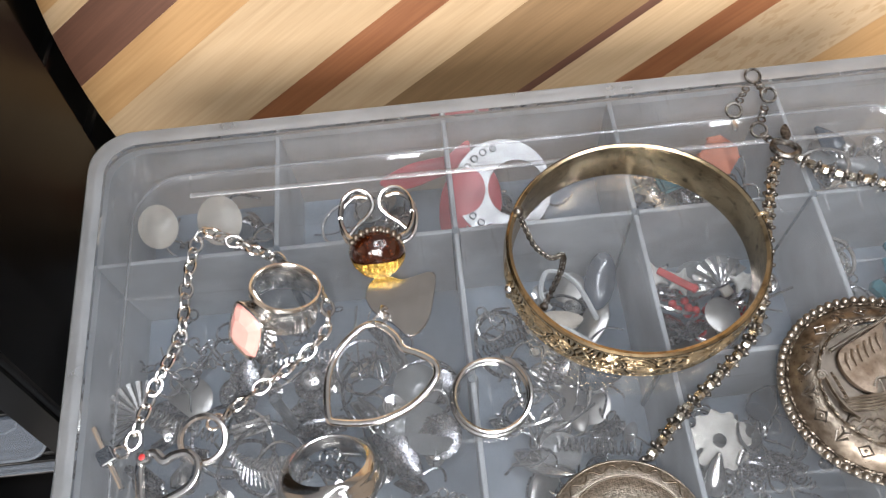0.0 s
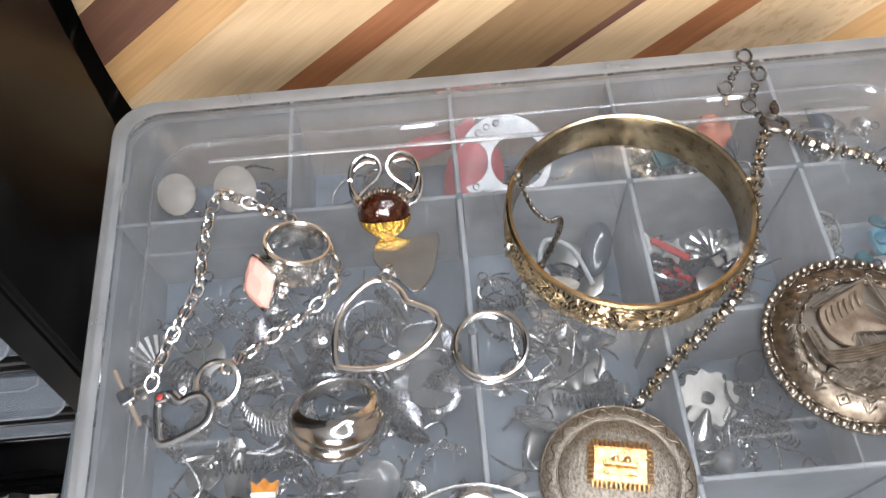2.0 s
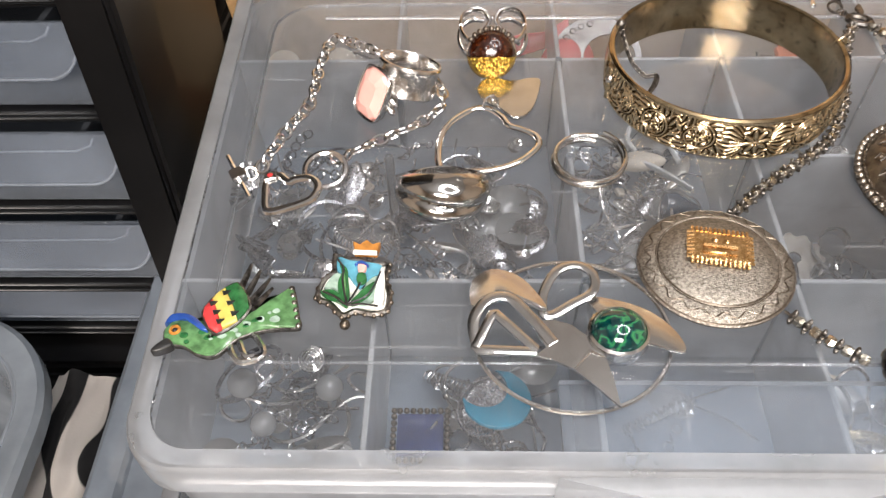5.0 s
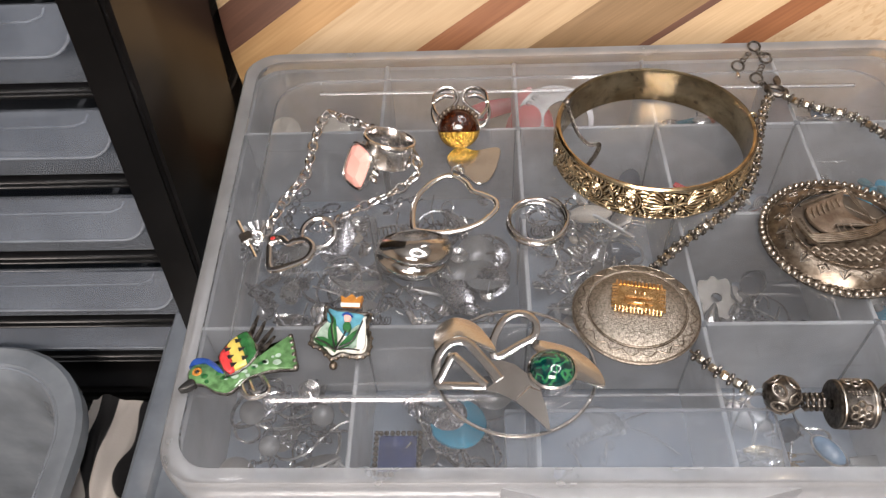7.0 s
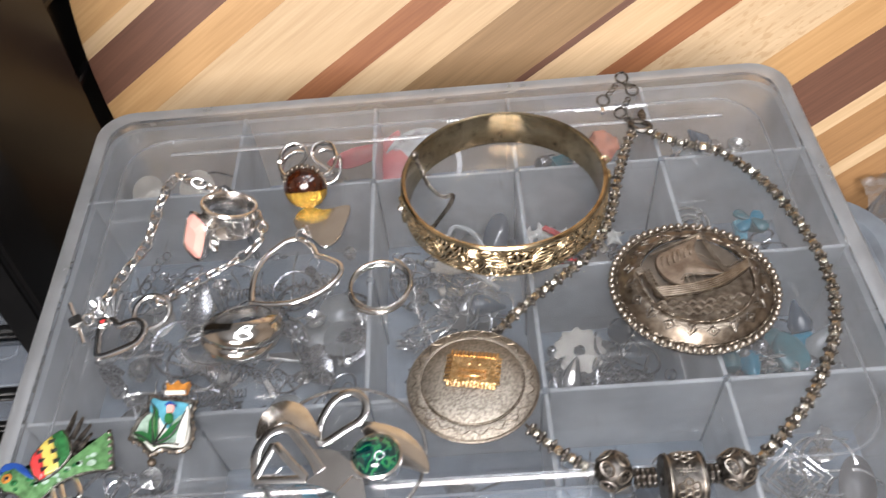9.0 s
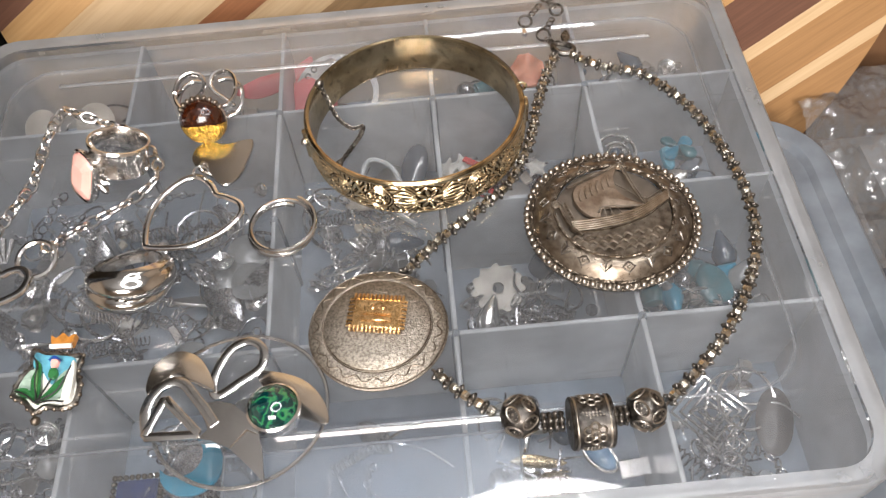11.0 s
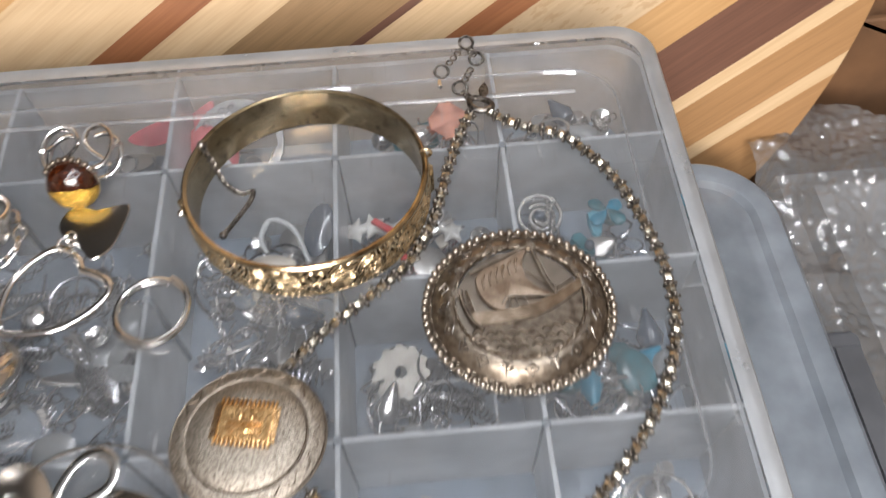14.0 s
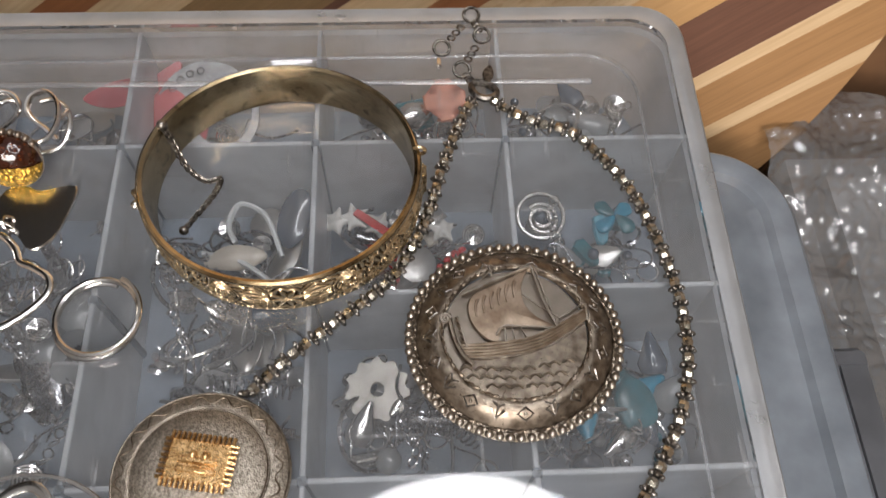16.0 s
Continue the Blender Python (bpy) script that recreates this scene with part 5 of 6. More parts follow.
def bird():
    ob = thing("bird_pin", (-0.104, -0.008, L), "enamelled bird brooch in green, blue, red and yellow", "brooch")
    P = lambda *a, **k: part(*a, world=True, **k)

    def piece(name, pts, m, z0, z1, dome=0.0005, n=5):
        return P(name, move(plate(smooth2d(pts, n) if n else pts, z0, z1, 0.0002, dome), Matrix.Translation((0, 0, L))), m, ob)
    body = [(-0.1158, -0.0158), (-0.1172, -0.0128), (-0.1158, -0.0102), (-0.1130, -0.0100), (-0.1083, -0.0132), (-0.1043, -0.0134), (-0.0993, -0.0112), (-0.0953, -0.0072), (-0.0918, -0.0030), (-0.0898, -0.0004), (-0.0882, -0.0045), (-0.0872, -0.0085), (-0.0866, -0.0112), (-0.0910, -0.0116), (-0.0950, -0.0122), (-0.1003, -0.0144), (-0.1043, -0.0188), (-0.1083, -0.0186), (-0.1123, -0.0164)]
    wing = [(-0.1086, -0.0096), (-0.1088, -0.0072), (-0.1066, -0.0032), (-0.1026, 0.0000), (-0.0994, -0.0040), (-0.0984, -0.0072), (-0.1005, -0.0112), (-0.1045, -0.0142), (-0.1066, -0.0128)]
    P("backing", move(plate(smooth2d(body, 4), 0.0012, 0.0024), Matrix.Translation((0, 0, L))), OLD_DARK, ob)
    piece("body", body, LIME_EN, 0.0024, 0.0034)
    piece("head_patch", [(-0.1170, -0.0116), (-0.1160, -0.0090), (-0.1125, -0.0088), (-0.1096, -0.0104), (-0.1068, -0.0134), (-0.1090, -0.0128), (-0.1122, -0.0104), (-0.1152, -0.0100)], BLUE_EN, 0.0030, 0.0046)
    # three bands of the wing, split along two slanting lines
    piece("wing_red", [(-0.1086, -0.0096), (-0.1088, -0.0072), (-0.1074, -0.0048), (-0.1062, -0.0066), (-0.1052, -0.0092), (-0.1036, -0.0128), (-0.1045, -0.0142), (-0.1066, -0.0128)], RED, 0.0030, 0.0050, n=0)
    piece("wing_yellow", [(-0.1074, -0.0048), (-0.1066, -0.0032), (-0.1050, -0.0016), (-0.1038, -0.0040), (-0.1020, -0.0072), (-0.1004, -0.0110), (-0.1036, -0.0128), (-0.1052, -0.0092)], YELLOW_EN, 0.0030, 0.0050, n=0)
    piece("wing_green", [(-0.1050, -0.0016), (-0.1026, 0.0000), (-0.1008, -0.0018), (-0.0994, -0.0040), (-0.0984, -0.0072), (-0.1004, -0.0110), (-0.1020, -0.0072), (-0.1038, -0.0040)], GREEN_EN, 0.0030, 0.0050, n=0)
    piece("beak", [(-0.1158, -0.0150), (-0.1178, -0.0166), (-0.1188, -0.0184), (-0.1170, -0.0184), (-0.1142, -0.0168)], BLACK_EN, 0.0018, 0.0040, 0.0003)
    for pts, z in ((wing, 0.0042), (body, 0.0026)):
        P("wire_outline", tube(spline([(x, y, L + z) for x, y in pts], 4, True), 0.00042, 5, True), OLD_DARK, ob)
    for a, b in (((-0.1072, -0.0052), (-0.1034, -0.0126)), ((-0.1049, -0.0020), (-0.1004, -0.0106))):
        for k in range(3):
            q = (k + 0.5) / 3
            x, y = a[0] + (b[0] - a[0]) * q, a[1] + (b[1] - a[1]) * q
            P("wing_notch", move(plate([(-0.0009, -0.0006), (0.0009, 0.0), (-0.0009, 0.0008)], 0.0048, 0.0057, 0.0001), Matrix.Translation((x, y, L)) @ Matrix.Rotation(radians(28), 4, "Z")), BLACK_EN, ob)
    rb = random.Random(3)
    for k in range(22):
        q = rb.random()
        x, y = -0.1120 + 0.022 * q + rb.uniform(-0.0008, 0.0008), -0.0148 + 0.008 * q * q + rb.uniform(-0.0018, 0.0018)
        r = rb.uniform(0.0004, 0.0011)
        P("pale_spot", move(plate(smooth2d([(r * rb.uniform(0.7, 1.3) * math.cos(a), r * rb.uniform(0.5, 1.0) * math.sin(a)) for a in (0, 1.2, 2.4, 3.7, 5.0)], 3), 0, 0.0004, 0.0001), Matrix.Translation((x, y, L + 0.0036))), PALE_EN if k % 3 else GREEN_EN, ob)
    P("eye", move(ring(0.0010, 0.0004, 14, 6), Matrix.Translation((-0.1146, -0.0128, L + 0.0038))), AMBER_EN, ob)
    P("pupil", ball(0.0006, Matrix.Translation((-0.1146, -0.0128, L + 0.0038)), 8, 6, 0.6), BLACK_EN, ob)
    for k, (bx, by, tx, ty) in enumerate(((-0.1020, -0.0002, -0.1002, 0.0060), (-0.1002, -0.0020, -0.0978, 0.0040), (-0.0990, -0.0044, -0.0950, 0.0016), (-0.0985, -0.0066, -0.0940, -0.0012))):
        P("feather", tube([(bx, by, L + 0.0028), ((bx + tx) / 2, (by + ty) / 2, L + 0.0034), (tx, ty, L + 0.0042)], [0.0009, 0.0008, 0.0004], 6), OLD_DARK, ob)
    for k in range(6):
        P("tail_scallop", ball(0.0008, Matrix.Translation((-0.0898 + 0.0006 * k, -0.0006 - 0.0021 * k, L + 0.0030)), 8, 6), OLD_DARK, ob)
    for pts in ([(-0.1003, -0.0110), (-0.1018, -0.0158), (-0.0990, -0.0202), (-0.0950, -0.0196)], [(-0.0985, -0.0120), (-0.0960, -0.0140), (-0.0938, -0.0180), (-0.0962, -0.0200)], [(-0.0998, -0.0150), (-0.0978, -0.0188), (-0.0958, -0.0186)]):
        P("claw", tube(spline([(x, y, L + 0.0022) for x, y in pts], 6), 0.0008, 7), SILVER, ob)


bird()


def crest():
    ob = thing("crest_pin", (-0.075, 0.002, L), "enamel thistle crest pin with silver scalloped edge", "brooch")
    P = lambda *a, **k: part(*a, world=True, **k)
    sh = [(-0.0806, 0.0100), (-0.0780, 0.0088), (-0.0745, 0.0086), (-0.0705, 0.0074), (-0.0676, 0.0072), (-0.0682, 0.0030), (-0.0668, -0.0008), (-0.0672, -0.0058), (-0.0702, -0.0070), (-0.0743, -0.0062), (-0.0772, -0.0074), (-0.0806, -0.0040), (-0.0836, -0.0022), (-0.0824, 0.0030), (-0.0804, 0.0050)]
    edge = spline([(x, y, L + 0.0018) for x, y in sh], 6, True)
    P("edge", tube(edge, 0.0008, 7, True), OLD_DARK, ob)
    for p in edge[::3]:
        P("scallop", ball(0.0007, Matrix.Translation(p + Vector((p.x + 0.0752, p.y - 0.0012, 0)).normalized() * 0.0005), 8, 6), OLD, ob)

    def enamel(name, pts, m, z=0.0032, n=4):
        P(name, move(plate(smooth2d(pts, n), 0.0016, z, 0.0002), Matrix.Translation((0, 0, L))), m, ob)
    P("field", move(plate(smooth2d(sh, 6), 0.0006, 0.0020, 0.0002, 0.0006), Matrix.Translation((0, 0, L))), WHITE_EN, ob)
    enamel("sky", [(-0.0798, 0.0092), (-0.0770, 0.0082), (-0.0735, 0.0078), (-0.0690, 0.0066), (-0.0690, 0.0040), (-0.0715, 0.0026), (-0.0730, -0.0008), (-0.0752, 0.0010), (-0.0770, 0.0036), (-0.0796, 0.0050)], SKY_EN, 0.0030)
    enamel("pale_field", [(-0.0800, 0.0042), (-0.0776, 0.0030), (-0.0780, -0.0010), (-0.0810, -0.0018), (-0.0822, 0.0002)], PALE_EN, 0.0030)
    enamel("pale_field", [(-0.0722, 0.0016), (-0.0698, 0.0034), (-0.0694, -0.0010), (-0.0706, -0.0044), (-0.0740, -0.0048), (-0.0738, -0.0014)], PALE_EN, 0.0030)
    enamel("leaf", [(-0.0792, 0.0070), (-0.0772, 0.0052), (-0.0766, 0.0020), (-0.0758, -0.0028), (-0.0764, -0.0058), (-0.0782, -0.0034), (-0.0790, 0.0010), (-0.0784, 0.0038)], GREEN_EN, 0.0036)
    enamel("leaf", [(-0.0828, -0.0016), (-0.0800, -0.0012), (-0.0778, -0.0030), (-0.0766, -0.0056), (-0.0790, -0.0040), (-0.0812, -0.0030)], GREEN_EN, 0.0037)
    enamel("leaf", [(-0.0702, 0.0012), (-0.0708, -0.0020), (-0.0730, -0.0044), (-0.0756, -0.0050), (-0.0738, -0.0022), (-0.0718, 0.0002)], GREEN_EN, 0.0036)
    enamel("bright_leaf", [(-0.0780, 0.0044), (-0.0772, 0.0016), (-0.0766, -0.0030), (-0.0774, -0.0008)], LIME_EN, 0.0040)
    enamel("white_band", [(-0.0688, 0.0056), (-0.0680, 0.0030), (-0.0678, -0.0050), (-0.0698, -0.0062), (-0.0700, -0.0020), (-0.0694, 0.0024)], WHITE_EN, 0.0038)
    enamel("thistle", [(-0.0744, 0.0036), (-0.0728, 0.0036), (-0.0722, 0.0018), (-0.0732, 0.0004), (-0.0746, 0.0014)], GREEN_EN, 0.0040)
    enamel("thistle_tuft", [(-0.0746, 0.0062), (-0.0726, 0.0058), (-0.0730, 0.0038), (-0.0742, 0.0038)], CORAL, 0.0040)
    enamel("thistle_cap", [(-0.0754, 0.0062), (-0.0738, 0.0072), (-0.0720, 0.0058), (-0.0728, 0.0060), (-0.0746, 0.0064)], BLUE_EN, 0.0042)
    for pts in ([(-0.0762, -0.0056), (-0.0745, -0.0020), (-0.0736, 0.0006)], [(-0.0798, 0.0078), (-0.0780, 0.0050), (-0.0778, 0.0010), (-0.0762, -0.0056)], [(-0.0822, -0.0020), (-0.0790, -0.0036), (-0.0762, -0.0058), (-0.0725, -0.0056), (-0.0690, -0.0062)], [(-0.0690, 0.0040), (-0.0702, 0.0000), (-0.0720, -0.0034), (-0.0760, -0.0054)]):
        P("cell_wire", tube(spline([(x, y, L + 0.0039) for x, y in pts], 5), 0.00026, 5), BLACK_EN, ob)
    crown = [(-0.0760, 0.0106), (-0.0766, 0.0138), (-0.0750, 0.0128), (-0.0732, 0.0144), (-0.0714, 0.0128), (-0.0698, 0.0136), (-0.0704, 0.0104)]
    P("crown", move(plate(crown, 0.0012, 0.0034, 0.0003), Matrix.Translation((0, 0, L))), AMBER_EN, ob, label="orange enamel crown")
    P("crown_band", tube([(-0.0762, 0.0106, L + 0.0030), (-0.0704, 0.0103, L + 0.0030)], 0.0007, 6), WHITE_EN, ob)
    P("drop", ball(0.0013, Matrix.Translation((-0.0765, -0.0098, L + 0.0016)), 8, 6), OLD, ob)


crest()


def leaf_brooch():
    ob = thing("brooch", (-0.025, -0.011, L), "abstract silver leaf brooch with round green malachite stone", "brooch")
    P = lambda *a, **k: part(*a, world=True, **k)
    P("hoop_wire", ring(0.0223, 0.00055, 80, 6, Matrix.Translation((-0.0247, -0.0112, L + 0.0008)), 1.0, 0.0203), SILVER, ob)

    def blade(name, pts, m, z, dome, tilt=(0, 0)):
        o = smooth2d(pts, 5)
        bm = plate(o, 0, 0.0008, 0.0002, dome)
        cx, cy = sum(p[0] for p in o) / len(o), sum(p[1] for p in o) / len(o)
        bm.transform(Matrix.Translation((cx, cy, L + z)) @ Matrix.Rotation(radians(tilt[0]), 4, "X") @ Matrix.Rotation(radians(tilt[1]), 4, "Y") @ Matrix.Translation((-cx, -cy, 0)))
        return P(name, bm, m, ob)
    blade("petal", [(-0.0305, -0.0075), (-0.0330, -0.0005), (-0.0370, 0.0045), (-0.0425, 0.0060), (-0.0470, 0.0020), (-0.0480, -0.0040), (-0.0470, -0.0075), (-0.0440, -0.0045), (-0.0390, -0.0035)], SATIN, 0.0032, 0.0006, (-13, 3))
    blade("petal", [(-0.0205, -0.0018), (-0.0140, -0.0030), (-0.0070, -0.0070), (-0.0022, -0.0140), (-0.0015, -0.0198), (-0.0075, -0.0175), (-0.0125, -0.0150), (-0.0175, -0.0085)], SATIN, 0.0032, 0.0006, (-11, -3))
    loop = spline([(-0.0302, -0.0082, L + 0.0030), (-0.0310, -0.0030, L + 0.0034), (-0.0275, 0.0040, L + 0.0036), (-0.0225, 0.0062, L + 0.0036), (-0.0188, 0.0035, L + 0.0036), (-0.0192, -0.0015, L + 0.0034), (-0.0240, -0.0048, L + 0.0032)], 8, True)
    P("loop_petal", ribbon(loop, 0.0022, 0.0008, True), SATIN, ob)
    arch = spline([(-0.0462, -0.0175, L + 0.0044), (-0.0470, -0.0110, L + 0.0050), (-0.0440, -0.0055, L + 0.0052), (-0.0390, -0.0045, L + 0.0050), (-0.0340, -0.0100, L + 0.0048), (-0.0295, -0.0165, L + 0.0046)], 7)
    P("arch", ribbon(arch, 0.0026, 0.0008), SATIN, ob)
    tri = [(-0.0468, -0.0182, L + 0.0046), (-0.0425, -0.0085, L + 0.0052), (-0.0330, -0.0188, L + 0.0048)]
    P("triangle_frame", ribbon([tuple(Vector(a).lerp(Vector(b), q)) for a, b in zip(tri, tri[1:] + tri[:1]) for q in (0.04, 0.3, 0.6, 0.96)], 0.0022, 0.0008, True), SATIN, ob)
    sheet = [(-0.0343, -0.0104), (-0.0290, -0.0102), (-0.0253, -0.0114), (-0.0214, -0.0150), (-0.0185, -0.0196), (-0.0172, -0.0255), (-0.0165, -0.0322), (-0.0212, -0.0272), (-0.0255, -0.0230), (-0.0300, -0.0206), (-0.0338, -0.0196), (-0.0312, -0.0176)]
    P("blade", move(plate(sheet, 0, 0.0008, 0.0002), Matrix.Translation((0, 0, L + 0.0038))), SATIN, ob, smooth=False)
    P("fold", tube([(-0.0253, -0.0226, L + 0.0047), (-0.0215, -0.0185, L + 0.0050), (-0.0186, -0.0200, L + 0.0047)], [0.0002, 0.0004, 0.0002], 6), SATIN, ob)
    c = (-0.0150, -0.0138, L)
    P("bezel", move(lathe([(0, 0.0012), (0.0066, 0.0012), (0.0070, 0.0030), (0.0068, 0.0056), (0.0062, 0.0060), (0.0060, 0.0050)], 40, 1.0, 0.95), Matrix.Translation(c)), SILVER, ob)
    P("stone", move(lathe([(0.0061, 0.0050), (0.0060, 0.0062), (0.0048, 0.0082), (0.0026, 0.0094), (0, 0.0098)], 40, 1.0, 0.95), Matrix.Translation(c)), malachite(), ob, "polished green malachite cabochon")


leaf_brooch()


# ---- what lies in the compartments ----
FLOOR = DEEP + 0.0003


def bits_hook():
    return tube(spline([(0, -0.008, 0), (0.0005, 0, 0.001), (0.002, 0.006, 0.002), (0.006, 0.0085, 0.003), (0.009, 0.006, 0.002), (0.0095, 0.0, 0.001)], 6), 0.00042, 5)


def bits_wire():
    return tube(spline([(0, -0.011, 0), (0.001, -0.002, 0.001), (-0.001, 0.006, 0.0025), (0.001, 0.012, 0.001)], 5), 0.0004, 5)


def bits_ring():
    return ring(0.0036, 0.00045, 22, 5)


def bits_hoop():
    return ring(0.0085, 0.00055, 34, 5)


def bits_spiral():
    return tube([(0.0004 * (1 + i * 0.13) * math.cos(i * 0.42), 0.0004 * (1 + i * 0.13) * math.sin(i * 0.42), 0.0004) for i in range(60)], 0.0004, 5)


def bits_coil():
    return tube([(0.0016 * math.cos(i * 0.9), 0.00022 * i - 0.010, 0.0016 + 0.0016 * math.sin(i * 0.9)) for i in range(92)], 0.0003, 4)


def bits_disc():
    return lathe([(0, 0.0), (0.0058, 0.0), (0.0060, 0.0005), (0.005, 0.0009), (0, 0.0012)], 24)


def bits_leaf():
    return plate(smooth2d([(-0.009, 0), (-0.004, 0.0035), (0.003, 0.004), (0.009, 0.0), (0.003, -0.0038), (-0.004, -0.0032)], 4), 0, 0.0008, 0.0002, 0.0010)


def bits_ball():
    return ball(0.0032, Matrix.Translation((0, 0, 0.0030)), 14, 10)


def bits_bead():
    return ball(0.0017, Matrix.Translation((0, 0, 0.0016)), 10, 7)


def bits_drop():
    return move(lathe([(0, 0), (0.0032, 0.0012), (0.0040, 0.0040), (0.0022, 0.0085), (0.0006, 0.0120), (0, 0.0122)], 16), Matrix.Translation((0, 0, 0.0036)) @ Matrix.Rotation(radians(82), 4, "X"))


def bits_stud():
    return join(lathe([(0, 0.0002), (0.0030, 0.0002), (0.0034, 0.0010), (0.0020, 0.0018), (0, 0.0020)], 16), tube([(0, 0, 0.0018), (0.001, 0.002, 0.0100)], 0.00035, 5))


def bits_bar():
    return box(-0.0042, 0.0042, -0.0016, 0.0016, 0, 0.0016, 0.0004, 1)


def bits_clip():
    return join(box(-0.0055, 0.0055, -0.0022, 0.0022, 0, 0.0007, 0.0002, 1), tube(spline([(-0.0055, 0, 0.0006), (-0.0065, 0, 0.003), (-0.001, 0, 0.0042), (0.005, 0, 0.0020)], 4), 0.0006, 5))


def bits_shell():
    bm = bmesh.new()
    rows = []
    for j in range(7):
        q = j / 6
        rows.append([bm.verts.new((0.0085 * q * math.cos(a), 0.0085 * q * math.sin(a) + 0.0001, 0.0006 + (0.0028 * q * (1.3 - q)) + 0.0008 * q * math.cos(i * math.pi / 2) )) for i, a in ((i, radians(10 + 160 * i / 28)) for i in range(29))])
    for a, b in zip(rows, rows[1:]):
        for k in range(28):
            bm.faces.new((a[k], a[k + 1], b[k + 1], b[k]))
    bmesh.ops.remove_doubles(bm, verts=bm.verts, dist=1e-6)
    return bm


def bits_fan():
    bm = None
    for k in range(11):
        a = radians(15 + 15 * k)
        t = tube([(0.002 * math.cos(a), 0.002 * math.sin(a), 0.0008), (0.0105 * math.cos(a), 0.0105 * math.sin(a), 0.0018)], [0.0004, 0.0010], 5)
        bm = t if bm is None else join(bm, t)
    return bm


def bits_chain():
    bm = None
    for k in range(9):
        t = ring(0.0014, 0.0003, 12, 4, Matrix.Translation((0.004 * math.sin(k * 0.6), 0.0023 * k - 0.009, 0.0012)) @ Matrix.Rotation(radians(70 * (k % 2) + 10), 4, "Y"))
        bm = t if bm is None else join(bm, t)
    return bm


KINDS = {
    "earring_hook": (bits_hook, (SILVER, GREY_METAL), "thin bent silver earring hook among loose findings", "earring hook"),
    "head_pin": (bits_wire, (SILVER, GREY_METAL), "long thin silver wire pin among loose findings", "wire pin"),
    "jump_ring": (bits_ring, (SILVER, GREY_METAL, BRIGHT), "small silver wire jump ring lying loose", "jump ring"),
    "hoop_earring": (bits_hoop, (SILVER, GREY_METAL), "thin silver hoop earring lying in a compartment", "earring"),
    "spiral_charm": (bits_spiral, (SILVER, BRIGHT), "coiled silver wire spiral charm in a compartment", "charm"),
    "wire_coil": (bits_coil, (SILVER, GREY_METAL), "springy silver wire coil in a compartment", "wire coil"),
    "metal_disc": (bits_disc, (BRUSHED, GREY_METAL, PEARL), "round grey metal disc with domed face", "disc"),
    "leaf_charm": (bits_leaf, (BRUSHED, SILVER, GREY_METAL), "slim silver leaf charm in a compartment", "charm"),
    "round_bead": (bits_ball, (PEARL, DARK_BEAD, GREY_METAL), "smooth round bead with soft sheen in a compartment", "bead"),
    "seed_bead": (bits_bead, (DARK_BEAD, TEAL, PEARL, GREY_METAL), "tiny round bead lying loose in a compartment", "bead"),
    "drop_bead": (bits_drop, (PEARL, DARK_BEAD, SILVER), "drop-shaped shiny bead in a compartment", "bead"),
    "stud_earring": (bits_stud, (BRIGHT, SILVER), "small silver stud earring with thin post", "earring"),
    "bar_bead": (bits_bar, (BRIGHT, GREY_METAL, CREAM), "small flat rectangular metal bead in a compartment", "bead"),
    "clip_earring": (bits_clip, (SILVER, GREY_METAL), "silver clip earring back in a compartment", "earring"),
    "shell_charm": (bits_shell, (BRIGHT, SILVER), "fluted silver scallop shell charm", "charm"),
    "fan_earring": (bits_fan, (BRIGHT, SILVER), "ribbed silver fan earring in a compartment", "earring"),
    "chain_piece": (bits_chain, (SILVER, GREY_METAL), "short loose piece of silver chain", "chain"),
}
MADE = {}


def put(kind, x, y, z, rx=0, ry=0, rz=0, m=None, size=1.0, label=None):
    make, mats, text, cat = KINDS[kind]
    m = m or mats[0]
    key = (kind, m.name)
    place = pose(x, y, z, rx, ry, rz) @ Matrix.Scale(size, 4)
    if key not in MADE:
        MADE[key] = ob = part(kind, make(), m)
        tagged(ob, text, cat, cat + "s in the compartments")
    else:
        ob = MADE[key].copy()
        scene.collection.objects.link(ob)
    ob.matrix_basis = place
    if label:
        ob["label"] = label
    return ob


MIX = ["earring_hook"] * 5 + ["head_pin"] * 4 + ["jump_ring"] * 4 + ["hoop_earring"] * 2 + ["spiral_charm"] + ["wire_coil"] + ["metal_disc"] * 2 + ["leaf_charm"] * 2 + ["drop_bead"] + ["stud_earring"] * 3 + ["bar_bead"] + ["clip_earring"] * 3 + ["chain_piece"] * 3
BEADY = ["seed_bead"] * 8 + ["round_bead"] * 2 + ["drop_bead"] * 3 + ["earring_hook"] * 3 + ["head_pin"] * 3 + ["jump_ring"] * 2 + ["leaf_charm"] + ["chain_piece"] * 2 + ["clip_earring"]


def fill(i0, i1, j0, j1, count, kinds, seed, depth=0.010, base=FLOOR, off=(0, 0)):
    rnd = random.Random(seed)
    for k in range(count):
        kind = rnd.choice(kinds)
        big = 0.011 if kind in ("hoop_earring", "head_pin", "earring_hook", "chain_piece", "wire_coil", "fan_earring", "leaf_charm", "drop_bead") else 0.006
        x = rnd.uniform(XS[i0] + big, XS[i1] - big) + off[0]
        y = rnd.uniform(YS[j0] + big, YS[j1] - big) + off[1]
        z = base + depth * rnd.random() ** 1.6 + (0.0005 if kind not in ("hoop_earring",) else 0.002)
        x = flare(x - off[0], y - off[1]) + off[0]
        tilt = 22 if kind in ("round_bead", "seed_bead", "bar_bead", "metal_disc") else 40
        put(kind, x, y, z, rnd.uniform(-tilt, tilt), rnd.uniform(-tilt, tilt), rnd.uniform(0, 360), rnd.choice(KINDS[kind][1]), rnd.uniform(0.8, 1.2))


